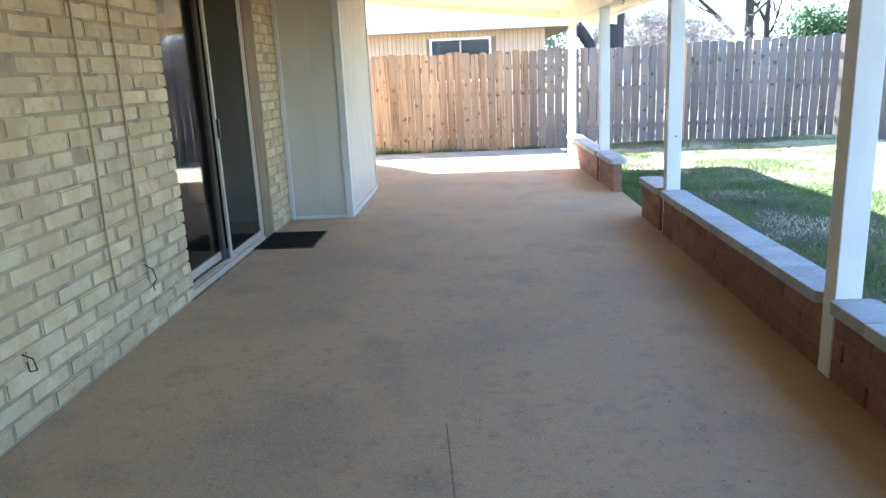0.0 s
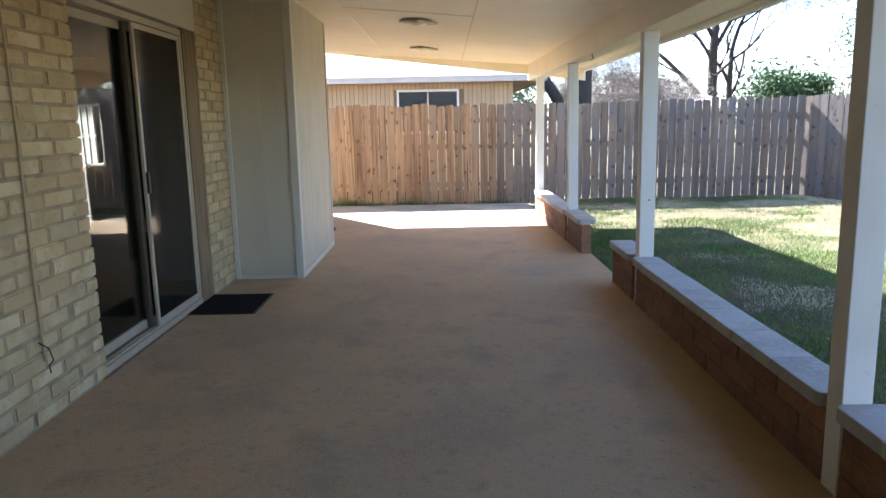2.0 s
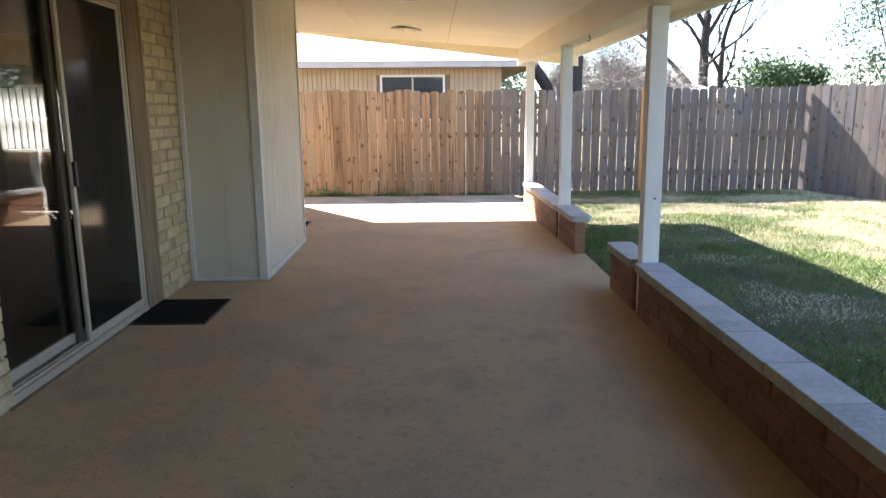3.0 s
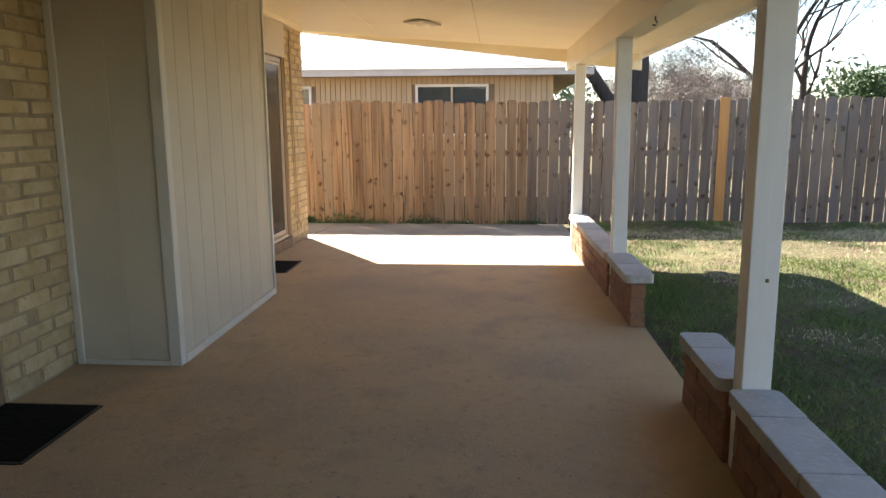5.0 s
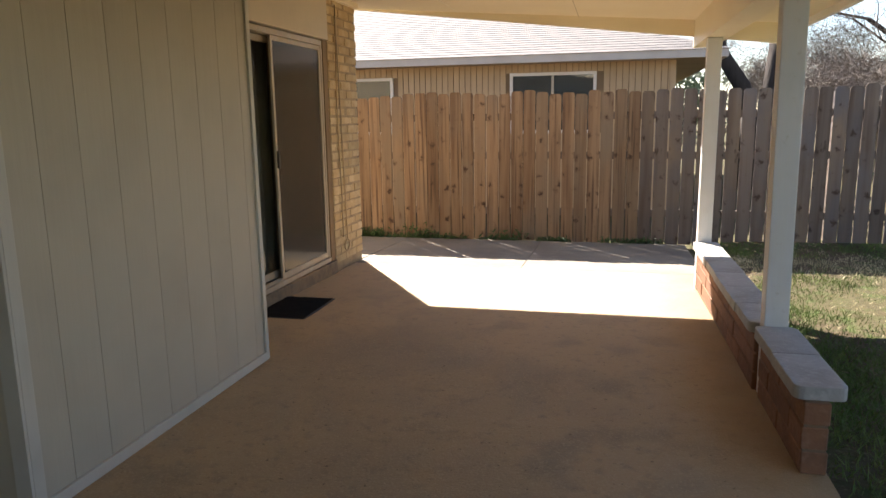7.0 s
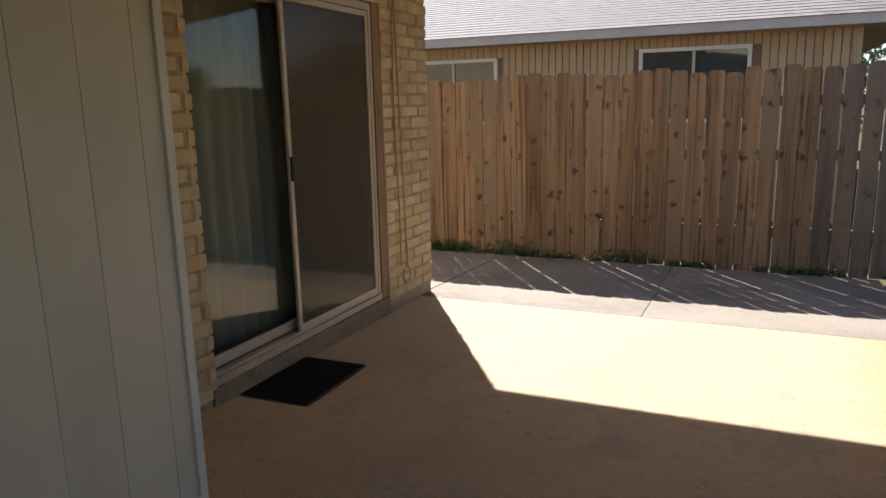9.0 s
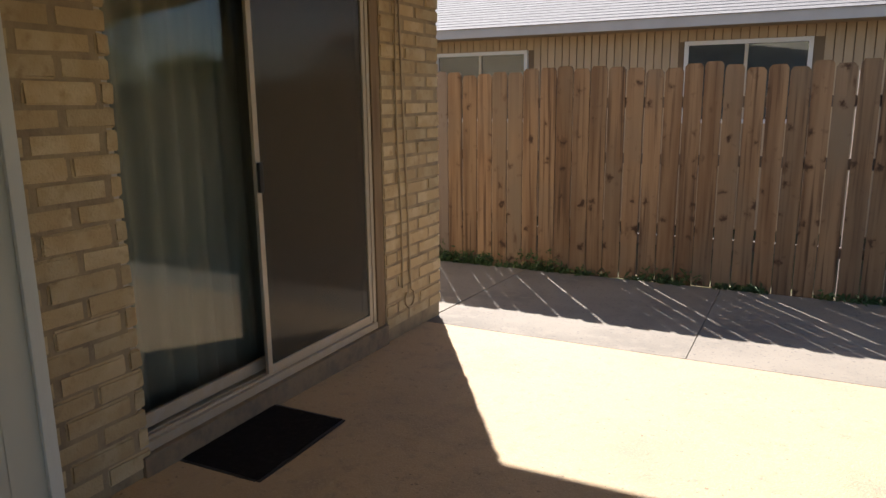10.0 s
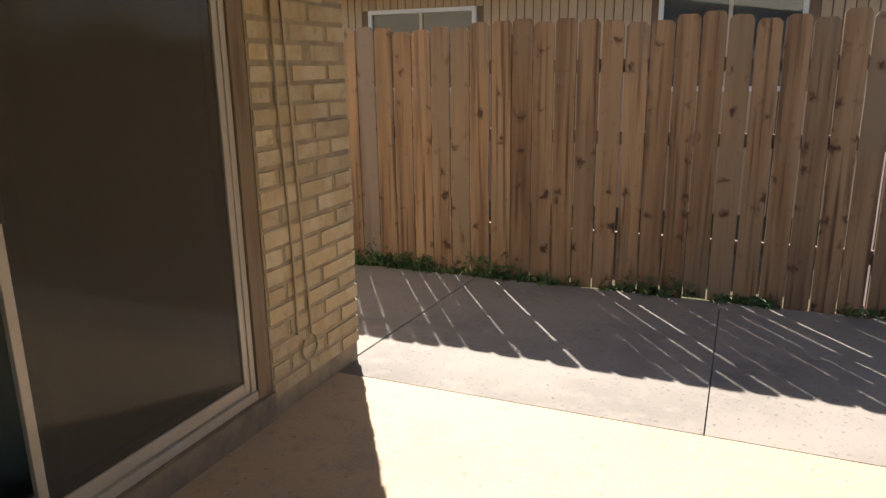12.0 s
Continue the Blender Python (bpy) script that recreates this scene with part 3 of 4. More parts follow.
for (y0, y1), gap, base in zip(DOORS, GAPS, BASES):
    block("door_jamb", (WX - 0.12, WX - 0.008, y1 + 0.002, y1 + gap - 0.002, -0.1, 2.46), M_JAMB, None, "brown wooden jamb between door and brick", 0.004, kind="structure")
    block("lintel_panel", (WX - 0.12, WX + 0.012, y0 + 0.002, y1 + gap - 0.01, HEAD + 0.012, 2.458), M_PANEL, None,
          "plain off-white panel over the sliding door", 0.004, kind="structure")
    block("door_step", (WX - 0.10, WX + 0.014, y0, y1 + gap, -0.12, base + 0.003), M_SILL, None, "thin brown concrete sill strip under the door", 0.006, kind="structure")

def curtain(y0, y1, label):
    bm = bmesh.new()
    n = int((y1 - y0) / 0.012)
    rows = []
    for z in (0.05, 1.1, 2.1):
        rows.append([bm.verts.new((WX - 0.28 + 0.035 * math.sin(i * 0.55 + 0.4 * math.sin(i * 0.13)) * (1.1 - 0.2 * z), y0 + i * 0.012, z)) for i in range(n)])
    for a, b in zip(rows, rows[1:]):
        for i in range(n - 1):
            bm.faces.new((a[i], a[i + 1], b[i + 1], b[i]))
    ob = part("curtain", bm, M_CURTAIN, None, label, smooth=True, category="curtain")
    mod = ob.modifiers.new("thick", "SOLIDIFY")
    mod.thickness = 0.003
    ob.location = (0, 0, 0)
    bm = bmesh.new()
    tube(bm, [(WX - 0.28, y0 - 0.05, 2.115), (WX - 0.28, y1 + 0.05, 2.115)], 0.012, 8)
    part("curtain_rod", bm, M_ALU, ob)
curtain(7.40, 9.08, "grey-green pleated curtain hanging behind the glass door")

def doormat(y, turn, name_label, dx=0.23):
    m = thing("doormat", (WX + dx, y, slab_z(y)), name_label, "doormat", "doormats", turn)
    bm = bmesh.new()
    n = 14
    g = [[bm.verts.new((-0.24 + 0.48 * i / n, -0.29 + 0.58 * j / n, 0.010 + 0.004 * noise.noise((i * 0.8, j * 0.8, y)) + (0.006 * max(0, abs(i - n / 2) / (n / 2) - 0.8) * 5 * noise.noise((i, j * 0.4, y + 3))))) for i in range(n + 1)] for j in range(n + 1)]
    for a, b in zip(g, g[1:]):
        for i in range(n):
            bm.faces.new((a[i], a[i + 1], b[i + 1], b[i]))
    ex = bmesh.ops.extrude_face_region(bm, geom=bm.faces[:])
    for v in ex["geom"]:
        if isinstance(v, bmesh.types.BMVert):
            v.co.z = 0.001
    part("mat_pad", bm, M_MAT, m)
    for s in ((-0.255, -0.236, -0.30, 0.30), (0.236, 0.255, -0.30, 0.30), (-0.235, 0.235, -0.305, -0.288), (-0.235, 0.235, 0.288, 0.305)):
        block("rubber_edge", (*s, 0.001, 0.008), M_BLACK, m, "thin black rubber edge", 0.002)
    return m
doormat(3.95, 0, "worn black rubber-backed doormat lying on the slab before the southern door")
doormat(7.79, 1, "worn black doormat lying on the slab before the northern door", 0.17)

# ---- panelled bay ----
bay = tagged(new("storage_bay"), "off-white grooved plywood box built against the house wall", "built-in closet")
bay.location = (-1.56, 5.75, 0)
BX0, BX1, BY0, BY1 = WX + 0.002, -1.25, 4.855, 6.60
def bay_part(nm, s, m=M_PANEL, bev=0.002):
    o = block(nm, (s[0] + 1.56, s[1] + 1.56, s[2] - 5.75, s[3] - 5.75, s[4], s[5]), m, bay, "", bev)
    return o
TOPB = ceil_z(-1.3) - 0.002
bay_part("core", (BX0, BX1 - 0.003, BY0 + 0.003, BY1 - 0.012, 0.004, TOPB - 0.04), M_PANELSEAM, 0)
x = BX0
for w in (0.31, 0.30):
    bay_part("panel", (x + 0.001, min(x + w, BX1) - 0.0025, BY0, BY0 + 0.012, 0.03, TOPB - 0.04))
    x += w
y = BY0
while y < BY1 - 0.01:
    e = min(y + 0.203, BY1)
    bay_part("panel", (BX1 - 0.012, BX1, y + 0.0015, e - 0.0015, 0.035, TOPB))
    y = e
bay_part("corner_board", (BX1 - 0.055, BX1 + 0.012, BY0 - 0.014, BY0 - 0.001, 0.0, TOPB), M_TRIM, 0.003)
bay_part("corner_board", (BX1 + 0.001, BX1 + 0.012, BY0, BY0 + 0.05, 0.0, TOPB - 0.002), M_TRIM, 0.003)
bay_part("corner_board", (BX1 + 0.001, BX1 + 0.014, BY1 - 0.035, BY1, 0.0, TOPB - 0.003), M_TRIM, 0.003)
bay_part("corner_board", (BX0, BX0 + 0.04, BY0 - 0.022, BY0 - 0.001, 0.0, TOPB), M_TRIM, 0.006)
bay_part("base_strip", (BX1 + 0.001, BX1 + 0.016, BY0 + 0.051, BY1 - 0.036, 0.0, 0.05), M_TRIM, 0.004)
bay_part("base_strip", (BX0 + 0.041, BX1 - 0.056, BY0 - 0.014, BY0 - 0.001, 0.0, 0.03), M_TRIM, 0.004)
bay_part("top_strip", (BX0 + 0.041, BX1 - 0.056, BY0 - 0.016, BY0 - 0.001, 2.40, TOPB), M_TRIM, 0.004)

# ---- ceiling lamps ----
def ceiling_lamp(x, y, lit):
    l = new("ceiling_lamp")
    l.matrix_basis = pose(x, y, ceil_z(x) - 0.001, 0, math.degrees(math.atan(0.09)), 0)
    tagged(l, "recessed square ceiling lamp with cream trim, " + ("its bulb glowing warm" if lit else "switched off"), "ceiling lamp", "ceiling lamps")
    bm = bmesh.new()
    s = 0.135
    bx(bm, -s, s, -s, s, -0.032, -0.010, pose(0, 0, 0, 0, 0, 45))
    part("trim", bm, M_LAMPTRIM, l, "square grey-tan trim plate", bevel=0.004)
    bm = bmesh.new()
    tube(bm, [(0, 0, 0), (0, 0, -0.0098)], 0.10, 16)
    part("housing", bm, M_CEIL, l)
    bm = bmesh.new()
    tube(bm, [(0, 0, -0.0322), (0, 0, -0.042)], [0.088, 0.082], 20)
    part("collar", bm, M_CEIL, l, smooth=False)
    bm = bmesh.new()
    bmesh.ops.create_uvsphere(bm, u_segments=16, v_segments=8, radius=0.066)
    bmesh.ops.scale(bm, vec=(1, 1, 0.35), verts=bm.verts)
    bmesh.ops.translate(bm, vec=(0, 0, -0.038), verts=bm.verts)
    part("bulb", bm, M_GLOW if lit else M_LENS, l, smooth=True)
ceiling_lamp(-0.13, 3.25, True)
ceiling_lamp(-0.18, 5.81, False)
ceiling_lamp(-0.20, 8.38, False)

# ---- cables on the brick ----
def cable(name, pts, r, label):
    bm = bmesh.new()
    tube(bm, pts, r, 6)
    part(name, bm, M_HOSE, None, label, smooth=True, category="cable")
cable("cable", [(WX + 0.012, 1.43 + 0.006 * math.sin(z * 7), z) for z in np.linspace(0.35, 2.42, 14)], 0.006, "thin painted cable running down the buff brick wall")
cable("cable", [(WX + 0.012, 1.78 + 0.006 * math.sin(z * 5 + 1), z) for z in np.linspace(0.30, 2.42, 14)], 0.006, "thin painted cable running down the buff brick wall near the door")
cable("cable", [(WX + 0.012, 9.335 + 0.018 * math.sin(z * 3.2), z) for z in np.linspace(0.25, 2.42, 14)]
      + [(WX + 0.012, 9.44 + 0.06 * math.sin(a), 0.22 - 0.06 + 0.06 * math.cos(a)) for a in np.linspace(0.3, 5.6, 12)], 0.006, "thin painted cable with a loose loop on the brick pier")
bm = bmesh.new()
tube(bm, [(WX + 0.01, 1.75, 0.40), (WX + 0.05, 1.76, 0.37), (WX + 0.06, 1.77, 0.31), (WX + 0.03, 1.78, 0.28), (WX + 0.03, 1.79, 0.24)], 0.0035, 6)
part("wire_end", bm, M_BLACK, None, "short black wire stub sticking out of the brick", category="wire")
bm = bmesh.new()
tube(bm, [(WX + 0.01, 0.66, 0.33), (WX + 0.05, 0.665, 0.31), (WX + 0.055, 0.67, 0.26), (WX + 0.02, 0.675, 0.25), (WX + 0.01, 0.68, 0.29)], 0.0035, 6)
part("wire_end", bm, M_BLACK, None, "small black wire loop sticking out of the brick", category="wire")

# ---- fences ----
PICKETS = []
for k in range(7):
    bm = bmesh.new()
    w = 0.0702 + 0.0004 * k
    top = 1.842 + 0.008 * (k - 3)
    c = 0.022
    out = ((-w, 0.0), (w, 0.0), (w, top - c * 1.3), (w - c, top), (-w + c, top), (-w, top - c * 1.3))
    f = [bm.verts.new((x + random.uniform(-0.002, 0.002), -0.009, z)) for x, z in out]
    b = [bm.verts.new((v.co.x, 0.004, v.co.z)) for v in f]
    bm.faces.new(f)
    bm.faces.new(b[::-1])
    for i in range(6):
        bm.faces.new((f[i], b[i], b[(i + 1) % 6], f[(i + 1) % 6]))
    PICKETS.append([mesh_of("picket", bm.copy(), m) for m in (M_FENCE, M_FENCE_GREY)])
    bm.free()
def fence(name, start, end, mats, label, z_at, gap=lambda s: 0.006):
    d = Vector((end[0] - start[0], end[1] - start[1], 0))
    span, ang = d.length, math.degrees(math.atan2(d.y, d.x))
    d.normalize()
    f = thing(name, (start[0], start[1], z_at(0)), label, "fence", turn=ang)
    s, k = 0.0, 0
    while s < span:
        ob = new("picket", random.choice(PICKETS)[mats(s)])
        ob.parent = f
        ob.matrix_basis = pose(s + 0.072, random.uniform(-0.003, 0.003), z_at(s) - z_at(0) + random.uniform(-0.010, 0.010) + 0.001, 0, random.uniform(-0.06, 0.06), 0)
        s += 0.141 + gap(s) * random.uniform(0.7, 1.3)
        k += 1
    for z in (0.335, 1.035, 1.51):
        s = 0.0
        while s < span:
            e = min(s + 2.4, span)
            block("rail", (s, e - 0.004, 0.012, 0.050, z, z + 0.088), M_FENCE_GREY, f).matrix_basis = pose(0, 0, z_at(s) - z_at(0))
            s += 2.4
    s = 1.1
    while s < span:
        block("fence_post", (s, s + 0.089, 0.053, 0.142, -0.2, 1.78), M_FENCE_GREY, f).matrix_basis = pose(0, 0, z_at(s) - z_at(0))
        s += 2.4
    return f
north = fence("fence_north", (-5.2, FENCE_Y), (6.68, FENCE_Y), lambda s: 0 if s < 5.4 + 1.6 * random.random() and random.random() > 0.10 else 1, "tall dog-eared cedar picket fence, warm brown turning grey towards the lawn",
              lambda s: -0.175 + (0.03 * max(0, s - 7) / 4.7), lambda s: 0.0155 if s < 6.2 else 0.0165)
fence("fence_east", (6.69, FENCE_Y + 0.01), (11.9, 1.6), lambda s: 1, "tall grey weathered picket fence along the far side of the lawn", lambda s: -0.145, lambda s: 0.009)
block("new_picket", (3.77, 3.91, FENCE_Y - 0.032, FENCE_Y - 0.010, -0.10, 1.70), M_NEWWOOD, None, "fresh orange replacement board on the grey picket fence", 0.003, category="fence board")

# ---- neighbour's house ----
NY, NX = 15.03, 1.60
nh = tagged(new("neighbour_house"), "low tan neighbour house with grooved siding and grey shingled hip roof", "house")
nh.location = (-4, 19, 0)
def nb(nm, s, m, bev=0.0, par=None, lab=""):
    return block(nm, (s[0] + 4, s[1] + 4, s[2] - 19, s[3] - 19, s[4], s[5]), m, par or nh, lab, bev)
WIN = ((-1.03, 0.39, 1.10, 2.09), (-4.50, -3.08, 1.10, 2.07))
nb("wall", (-12.0, NX - 0.01, NY + 0.02, 24.0, -0.3, 2.3), M_GROOVE)
x = NX
while x > -9:
    e = x - 0.1
    spans = [(-0.2, 2.24)]
    for a, b, z0, z1 in WIN:
        if x > a - 0.05 and e < b + 0.05:
            spans = [(-0.2, z0), (z1, 2.24)]
    for z0, z1 in spans:
        nb("plank", (e + 0.006, x - 0.006, NY, NY + 0.019, z0, z1), M_SIDING)
    x = e
nb("corner_board", (NX - 0.07, NX + 0.02, NY - 0.02, NY - 0.001, -0.2, 2.24), M_SIDING, 0.003)
for i, (a, b, z0, z1) in enumerate(WIN):
    w = new("window")
    w.parent = nh
    F = 0.05
    for s in ((a, b, z1 - F, z1), (a, b, z0, z0 + F), (a, a + F, z0 + F, z1 - F), (b - F, b, z0 + F, z1 - F)):
        nb("frame", (s[0], s[1], NY - 0.035, NY + 0.018, s[2], s[3]), M_WHITE, 0.003, w)
    m = (a + b) / 2
    nb("mullion", (m - 0.02, m + 0.02, NY - 0.02, NY + 0.018, z0 + F, z1 - F), M_ALU, 0.003, w)
    for p, q in ((a + F, m - 0.02), (m + 0.02, b - F)):
        nb("pane", (p, q, NY - 0.003, NY + 0.003, z0 + F, z1 - F), M_WINGLASS, 0, w)
        nb("blind", (p, q, NY + 0.010, NY + 0.014, z0 + F, z1 - F), M_FASCIA, 0, w)
EX, EY = 2.32, 14.5
nb("soffit", (-12, EX - 0.02, EY + 0.03, NY + 0.2, 2.23, 2.25), M_SIDING)
nb("soffit", (NX - 0.2, EX - 0.02, NY + 0.2, 24.5, 2.231, 2.251), M_SIDING)
nb("fascia", (-12, EX, EY, EY + 0.025, 2.22, 2.34), M_FASCIA, 0.003)
nb("fascia", (EX - 0.025, EX, EY + 0.026, 24.5, 2.22, 2.34), M_FASCIA, 0.003)
bm = bmesh.new()
PITCH = 0.36
for k in range(30):
    y0, y1 = EY - 0.02 + 0.14 * k, EY - 0.02 + 0.14 * (k + 1)
    d0, d1 = y0 - EY, y1 - EY
    zz0, zz1 = 2.345 + PITCH * d0 + 0.006, 2.345 + PITCH * d1
    xr0, xr1 = EX + 0.02 - d0, EX + 0.02 - d1
    q = [(-12 + 4, y0 - 19, zz0), (xr0 + 4, y0 - 19, zz0), (xr1 + 4, y1 - 19, zz1), (-12 + 4, y1 - 19, zz1)]
    u = [bm.verts.new(p) for p in q]
    lw = [bm.verts.new((p[0], p[1], p[2] - (0.008 if j < 2 else 0.003))) for j, p in enumerate(q)]
    bm.faces.new(u)
    bm.faces.new((lw[0], lw[1], u[1], u[0]))
    e = [(xr0 + 4, y0 - 19, zz0), (xr0 + 4, 24.6 - 19, zz0), (xr1 + 4, 24.6 - 19, zz1), (xr1 + 4, y1 - 19, zz1)]
    u2 = [bm.verts.new(p) for p in e]
    bm.faces.new(u2)
part("roof", bm, M_SHINGLE, nh, "grey asphalt shingles in courses", kind="stuff")

# pale roof with chimney far off
fr = tagged(new("far_house"), "distant pale roof with a square chimney behind the fence", "house")
fr.location = (8.3, 24.5, 0)
bm = bmesh.new()
bx(bm, -1.2, 1.8, -1.0, 2.0, -0.2, 1.65)
part("wall", bm, M_SIDING, fr)
bm = bmesh.new()
v = [bm.verts.new(p) for p in ((-1.5, -1.3, 1.65), (2.1, -1.3, 1.65), (2.1, 2.3, 1.65), (-1.5, 2.3, 1.65), (-0.5, 0.5, 2.17), (1.2, 0.5, 2.17))]
for f in ((0, 1, 5, 4), (2, 3, 4, 5), (1, 2, 5), (3, 0, 4), (3, 2, 1, 0)):
    bm.faces.new([v[i] for i in f])
part("roof", bm, M_FARROOF, fr)
block("chimney", (-0.25, 0.08, 0.0, 0.35, 1.8, 2.45), M_FARROOF, fr, "", 0.02)

# ---- trees ----
def grow(bm, p, d, length, r, depth, tips, spread, droop=0.0):
    """A tapered limb that bends and forks; collects the tips."""
    pts, rad = [p.copy()], [r]
    n = 4
    for i in range(n):
        d = (d + Vector((random.gauss(0, 0.13), random.gauss(0, 0.13), random.gauss(0, 0.08) - droop))).normalized()
        d.z = max(d.z, 0.12)
        p = p + d * (length / n)
        pts.append(p.copy())
        rad.append(r * (1 - 0.38 * (i + 1) / n))
    tube(bm, pts, rad, 8 if r > 0.08 else (5 if r > 0.02 else 3), cap=False)
    if depth == 0:
        tips.extend(pts[2:])
        return
    for k in range(random.choice((2, 2, 3))):
        a = Vector((random.gauss(0, 1), random.gauss(0, 1), random.gauss(0, 0.5)))
        nd = (d + a.normalized() * spread).normalized()
        grow(bm, pts[-1] if k == 0 else pts[random.choice((2, 3))], nd, length * random.uniform(0.62, 0.85), rad[-1] * random.uniform(0.6, 0.85), depth - 1, tips, spread, droop)
    if depth <= 2:
        tips.append(pts[-1])


def leaves(points, per, size, radius, material, name, parent, seed):
    rng = np.random.default_rng(seed)
    pts = np.repeat(np.array([tuple(p) for p in points]), per, axis=0)
    n = len(pts)
    c = pts + rng.normal(0, radius, (n, 3))
    a = rng.normal(0, 1, (n, 3)); a /= np.linalg.norm(a, axis=1, keepdims=True)
    b = np.cross(a, rng.normal(0, 1, (n, 3))); b /= np.linalg.norm(b, axis=1, keepdims=True)
    s = size * rng.uniform(0.6, 1.4, (n, 1))
    wide = 0.03 if material is M_TWIG else 0.35
    v = np.stack([c - a * s, c + b * s * wide, c + a * s, c - b * s * wide], 1).reshape(-1, 3)
    me = bpy.data.meshes.new(name)
    me.from_pydata(v.tolist(), [], (np.arange(n * 4).reshape(-1, 4)).tolist())
    me.materials.append(material)
    ob = new(name, me)
    ob.parent = parent
    return tagged(ob, kind="stuff")


def tree(at, height, r, seed, label, lean=(0, 0), depth=4, spread=0.65, trunk=0.3, leaf=None, bark=M_BARK, droop=0.0, name="tree"):
    random.seed(seed)
    t = thing(name, at, label, "tree")
    bm = bmesh.new()
    tips = []
    first = Vector((lean[0], lean[1], 1)).normalized()
    grow(bm, Vector((0, 0, -0.2)), first, height * trunk, r, depth, tips, spread, droop)
    part("trunk", bm, bark, t, smooth=True)
    if leaf:
        per, size, radius, material = leaf
        leaves(tips, per, size, radius, material, "crown", t, seed)
    return t


def bush(at, size, n, leaf, material, seed, label, name="shrub"):
    rng = np.random.default_rng(seed)
    random.seed(seed)
    t = thing(name, at, label, "shrub")
    bm = bmesh.new()
    centres = []
    for k in range(n):
        a, h = random.uniform(0, 2 * math.pi), random.uniform(0.15, 1.0)
        rr = math.sqrt(random.random()) * (1 - 0.45 * h) * 0.5
        c = Vector((math.cos(a) * rr * size[0], math.sin(a) * rr * size[1], h * size[2]))
        centres.append(c)
        if k % 4 == 0:
            tube(bm, [(0, 0, -0.1), tuple(c * 0.5 + Vector((0, 0, 0.1))), tuple(c)], [0.05, 0.03, 0.01], 4, cap=False)
    part("stems", bm, M_BARK, t)
    leaves(centres, leaf[0], leaf[1], leaf[2], material, "crown", t, seed)
    return t

G = -0.15
big = thing("tree", (3.66, 19.0, G), "thick dark forked trunk with fine bare twigs behind the fence", "tree")
random.seed(5)
bm = bmesh.new()
tips = []
tube(bm, [(0, 0, -0.2), (0.0, 0, 0.9), (0.0, 0, 1.5)], [0.62, 0.54, 0.50], 12)
for s, dd, rr in ((-0.24, Vector((-0.10, 0.1, 1)), 0.19), (0.24, Vector((-0.06, 0, 1)), 0.33)):
    grow(bm, Vector((s, 0, 1.35)), dd.normalized(), 3.0, rr, 5, tips, 0.5)
part("trunk", bm, M_BARK, big, smooth=True)
leaves(tips, 6, 0.28, 0.35, M_TWIG, "crown", big, 5)

def forked(at, stem, r, limbs, seed, label, leaf, depth=4, spread=0.55):
    """A straight stem from which named limbs leave: (height, direction, length, radius)."""
    t = thing("tree", at, label, "tree")
    random.seed(seed)
    bm = bmesh.new()
    tips = []
    tube(bm, [(0, 0, -0.2), (0.04, 0, stem * 0.4), (0.0, 0, stem * 0.75), (0.05, 0, stem)], [r * 1.2, r, r * 0.9, r * 0.7], 9)
    for z, d, ln, rr in limbs:
        grow(bm, Vector((0, 0, z)), Vector(d).normalized(), ln, rr, depth, tips, spread)
    part("trunk", bm, M_BARK, t, smooth=True)
    leaves(tips, *leaf, "crown", t, seed)
    leaves(tips, 12, 0.34, 0.4, M_TWIG, "twigs", t, seed + 1)
    return t
forked((12.4, 32, G), 5.6, 0.23, ((1.9, (-0.8, 0, 1.0), 4.2, 0.13), (2.6, (0.7, 0, 1.0), 2.8, 0.09), (3.2, (0.9, 0, 0.7), 2.8, 0.08), (3.9, (-0.4, 0, 1.1), 2.6, 0.08), (4.4, (0.55, 0, 1), 3.0, 0.10), (5.0, (-0.6, 0.1, 1), 3.0, 0.10), (5.4, (0.25, 0, 1), 3.2, 0.13)),
       11, "tall half-bare tree with dark limbs and thin grey-green foliage", (9, 0.075, 0.34, M_LEAF2), 5)
forked((13.6, 33, G), 4.4, 0.15, ((2.2, (0.7, 0, 1), 2.6, 0.10), (3.0, (-0.5, 0, 1), 2.4, 0.09), (4.2, (0.1, 0, 1), 3.0, 0.11)), 12, "slender tree with thin grey-green foliage", (10, 0.06, 0.25, M_LEAF2))
for i, (x, y, h) in enumerate(((5.6, 26, 5.8), (6.5, 27, 6.2), (7.4, 27, 6.4), (8.4, 28, 5.8), (4.4, 29, 6), (9.6, 30, 5), (6.0, 23, 4.7), (7.0, 22, 4.3), (8.2, 23.5, 4.6), (5.2, 23, 5.2))):
    tree((x, y, G), h, 0.09, 30 + i, "bare grey-brown thicket tree with dense fine twigs", (random.uniform(-0.1, 0.1), 0), 5, 0.62, 0.24, (11, 0.22, 0.25, M_TWIG), M_TWIG)
bush((10.4, 20, G), (3.2, 2.2, 2.55), 170, (170, 0.05, 0.17), M_LEAF, 41, "dense dark green shrub rising behind the fence")
bush((13.0, 18.2, G), (5.4, 3.4, 7.0), 300, (95, 0.06, 0.24), M_LEAF2, 43, "tall light-leaved evergreen shrub behind the far fence corner")
bush((16.0, 15, G), (4.5, 3.5, 5.6), 180, (80, 0.06, 0.26), M_LEAF2, 44, "tall light-leaved evergreen shrub behind the far fence")

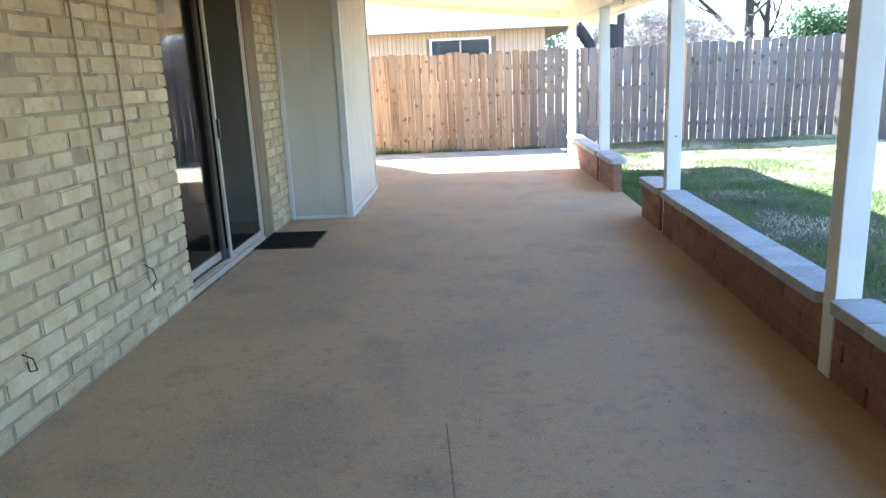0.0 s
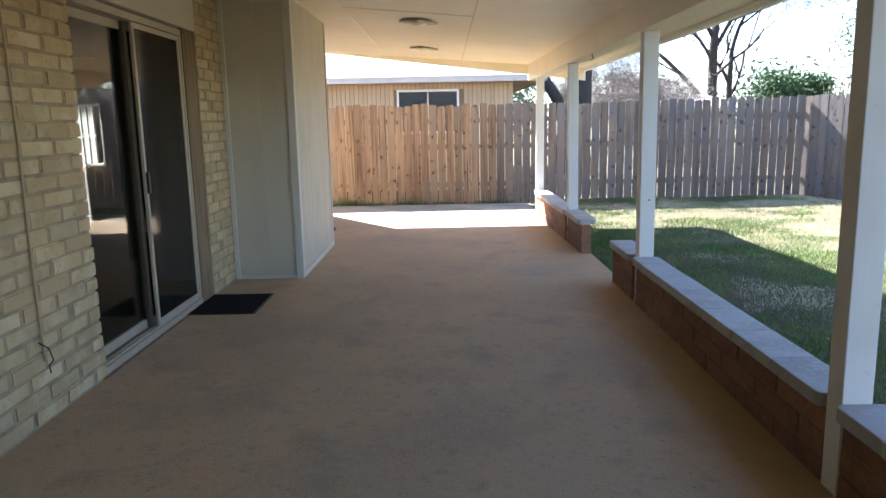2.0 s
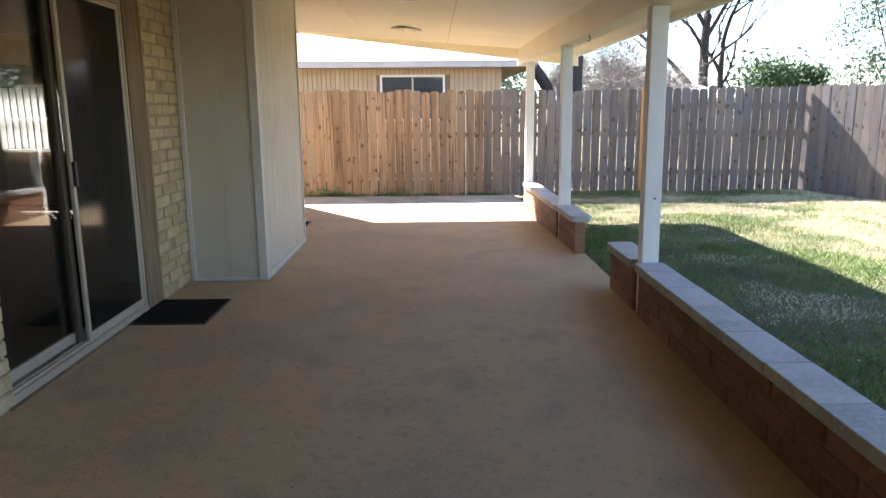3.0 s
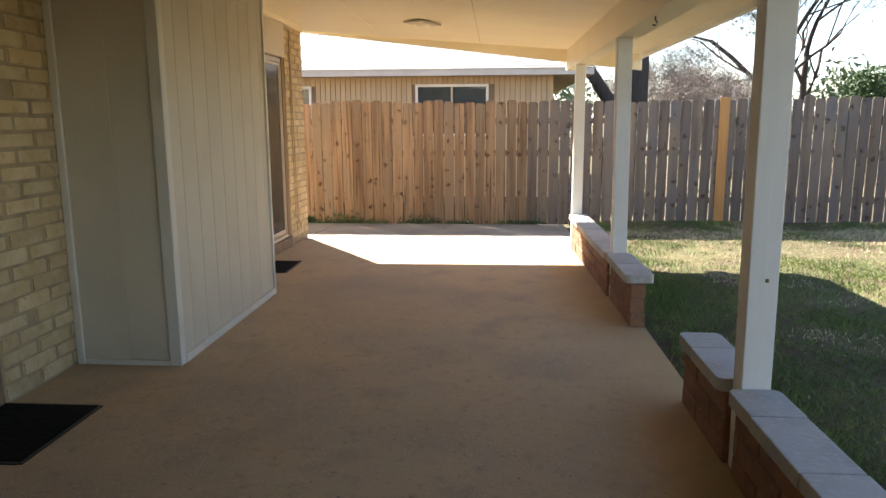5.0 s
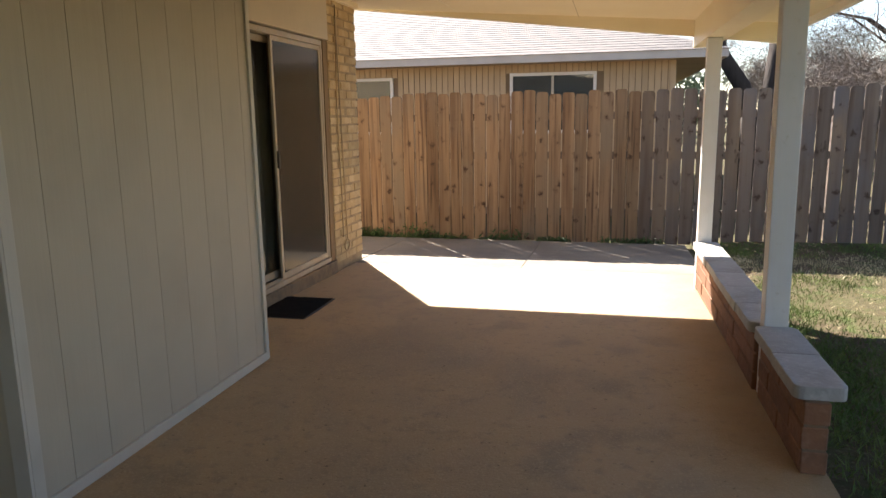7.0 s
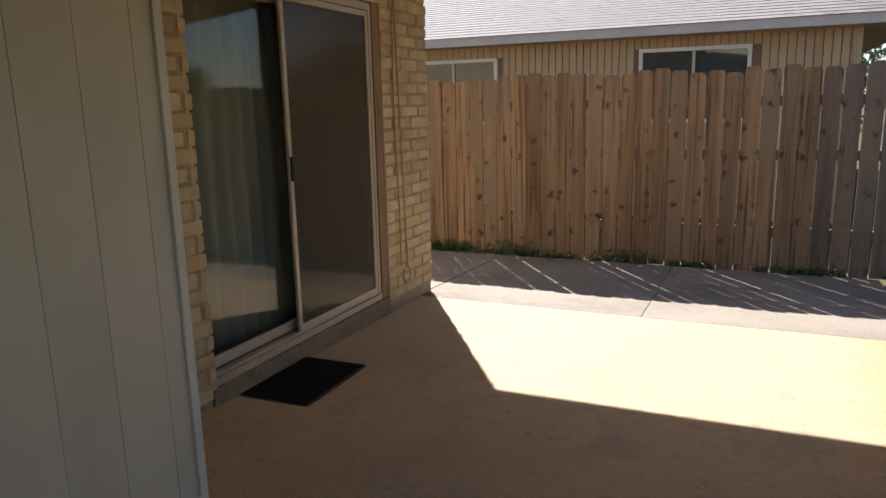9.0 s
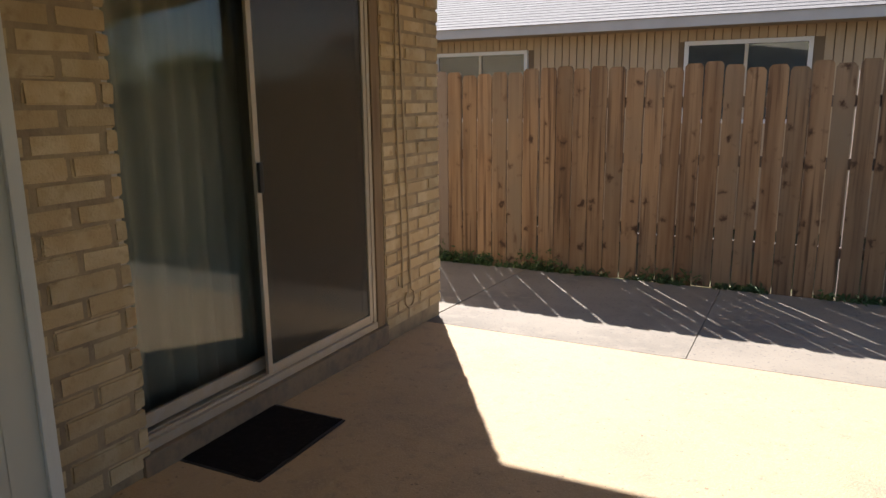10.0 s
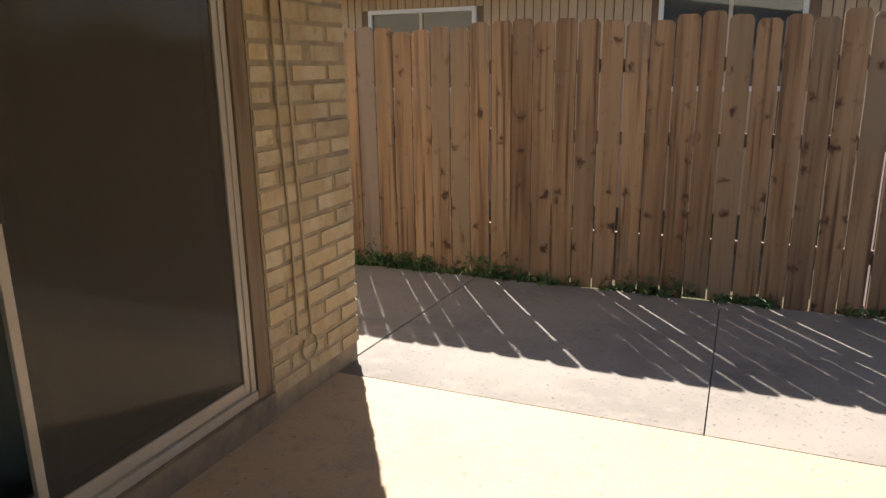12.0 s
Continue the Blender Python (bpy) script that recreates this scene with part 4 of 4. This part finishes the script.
# far trees on the skyline
for i, (x, y, h) in enumerate(((-3, 42, 7), (4, 45, 7), (12, 46, 7), (19, 40, 7), (26, 34, 8), (30, 22, 8), (32, 10, 9), (33, -2, 9), (32, -14, 9))):
    bush((x, y, G), (7.5, 5, h * 0.55), 60, (28, 0.22, 0.7), M_LEAF2 if i % 2 else M_TWIG, 60 + i, "far grey-green tree line clump", "far_tree")

# ---- grass ----
def grass(name, n, area, dry, seed, h, label):
    rng = np.random.default_rng(seed)
    x0, x1, y0, y1 = area
    x = rng.uniform(x0, x1, n * 3)
    y = rng.uniform(y0, y1, n * 3)
    dens = np.array([noise.noise((a * 0.9, b * 0.9, 7.0)) + 0.5 * noise.noise((a * 3.1, b * 3.1, 2.0)) for a, b in zip(x, y)])
    want = rng.uniform(-0.30, 0.5, n * 3)
    # Straw thickens to the east and north, its pale colour imitating sunlit lawn.
    dens -= np.clip(x - 4.6, -2.4, 2.2) * (0.30 if dry else 0.14) + 0.05 + 0.10 * np.clip(y - 7.0, 0, 3)
    edge = 1.60 + 0.25 * rng.random(n * 3)
    fe = 6.6 + (11.8 - y) * 0.5
    ok = (dens * (-1 if dry else 1) > want) & (x > edge) & (x < fe)
    x, y = x[ok][:n], y[ok][:n]
    m = len(x)
    z = np.array([ground_z(a, min(b, 12.4)) + 0.035 * noise.noise((a * 0.7, b * 0.7, 0)) for a, b in zip(x, y)]) - 0.008
    ang = rng.uniform(0, 2 * math.pi, m)
    hh = h * rng.uniform(0.4, 1.3, m)
    w = 0.0028 * rng.uniform(0.7, 1.5, m)
    lx, ly = rng.normal(0, 0.6, m) * hh, rng.normal(0, 0.6, m) * hh
    a = np.stack([x - np.cos(ang) * w, y - np.sin(ang) * w, z], 1)
    b = np.stack([x + np.cos(ang) * w, y + np.sin(ang) * w, z], 1)
    c = np.stack([x + lx, y + ly, z + hh], 1)
    v = np.stack([a, b, c], 1).reshape(-1, 3)
    me = bpy.data.meshes.new(name)
    me.from_pydata(v.tolist(), [], np.arange(m * 3).reshape(-1, 3).tolist())
    me.materials.append(M_STRAW if dry else M_GRASS)
    tagged(new(name, me), label, "grass", kind="stuff")
grass("grass", 150000, (1.5, 9.5, 1.0, 11.72), False, 1, 0.045, "short green lawn grass in uneven tufts")
grass("dry_grass", 130000, (1.5, 9.5, 1.0, 11.72), True, 2, 0.03, "dry straw-coloured grass between the green tufts, thickened to imitate sunlit lawn")
rng = np.random.default_rng(9)
pts = np.stack([rng.uniform(-5, 1.5, 260), np.full(260, 11.74) + rng.uniform(-0.02, 0.05, 260), np.full(260, -0.155)], 1)
keep = [p for p in pts if noise.noise((p[0] * 1.6, 0, 4.0)) > -0.12 or p[0] < -1.9]
leaves([Vector(p) for p in keep], 16, 0.028, 0.024, M_LEAF, "weeds", None, 9)
rng = np.random.default_rng(19)
wx = np.concatenate([rng.normal(-2.6, 0.25, 90), rng.normal(-1.75, 0.12, 30), rng.normal(-0.55, 0.14, 26)])
leaves([Vector((a, 11.76 + rng.uniform(-0.02, 0.01), -0.15 + abs(rng.normal(0, 0.06)))) for a in wx], 8, 0.022, 0.02, M_LEAF, "tall_weeds", None, 29)
tagged(bpy.data.objects["tall_weeds"], "taller clumps of green weeds against the fence foot", "weeds", kind="stuff")
tagged(bpy.data.objects["weeds"], "green weeds growing along the foot of the fence", "weeds", kind="stuff")

rng = np.random.default_rng(21)
px, py = rng.uniform(1.7, 7.0, 420), rng.uniform(2.0, 11.5, 420)
litter = [Vector((a, b, ground_z(a, b) + 0.035 * noise.noise((a * 0.7, b * 0.7, 0)) + 0.012)) for a, b in zip(px, py) if a < 6.6 + (11.8 - b) * 0.5]
leaves(litter, 1, 0.016, 0.006, M_LITTER, "leaf_litter", None, 22)
tagged(bpy.data.objects["leaf_litter"], "small pale fallen leaves scattered on the lawn", "leaf litter", kind="stuff")

# ---- bricks ----
BRICKS = {}
def brick_obj(ln):
    ln = round(ln, 2)
    if ln not in BRICKS:
        out = []
        for k in range(4):
            bm = bmesh.new()
            bx(bm, -0.05, 0.0, 0.002, ln - 0.002, 0.0, 0.0735)
            bmesh.ops.bevel(bm, geom=[e for e in bm.edges if max(v.co.x for v in e.verts) > -0.01], offset=0.007, segments=2, affect="EDGES")
            for v in bm.verts:
                if v.co.x > -0.04:
                    v.co.z += random.uniform(-0.003, 0.003)
                    v.co.y += random.uniform(-0.003, 0.003)
            out.append(mesh_of("brick", bm, M_BRICK, smooth=False))
        BRICKS[ln] = out
    return random.choice(BRICKS[ln])
def lay(wall, y0, y1, z_top=2.47):
    """Running-bond bricks as parts of a wall."""
    random.seed(int(y0 * 100) + 7)
    c, z = 0, 0.012
    while z < z_top - 0.03:
        y = y0 - (0.14 if c % 2 else 0.0)
        while y < y1 - 0.005:
            a, b = max(y, y0), min(y + 0.272, y1)
            if y1 - b < 0.05:
                b = y1
            if b - a > 0.045:
                ob = new("brick", brick_obj(b - a))
                ob.parent = wall
                ob.matrix_basis = pose(WX + random.uniform(-0.004, 0.005), a, z, random.uniform(-0.4, 0.4), 0, random.uniform(-0.5, 0.5))
            y = b + 0.010 if b < y1 else y1
        z += 0.0825
        c += 1
lay(W_S, -0.58, DOORS[0][0] + 0.045)
lay(W_P1, 4.24, 4.853)
lay(W_P2, 6.60, DOORS[1][0] + 0.045)
lay(W_P3, 9.17, CORNER)
bm = bmesh.new()
z, c = 0.012, 0
while z < 2.44:
    y = SOUTH - (0.14 if c % 2 else 0)
    while y < -0.60:
        bx(bm, WX - 0.04, WX + 0.001, max(y, SOUTH), min(y + 0.268, -0.59), z, z + 0.070)
        y += 0.282
    z += 0.0825
    c += 1
part("brickwork", bm, M_BRICK, W_S, "buff bricks beside the start of the walk", kind="stuff")
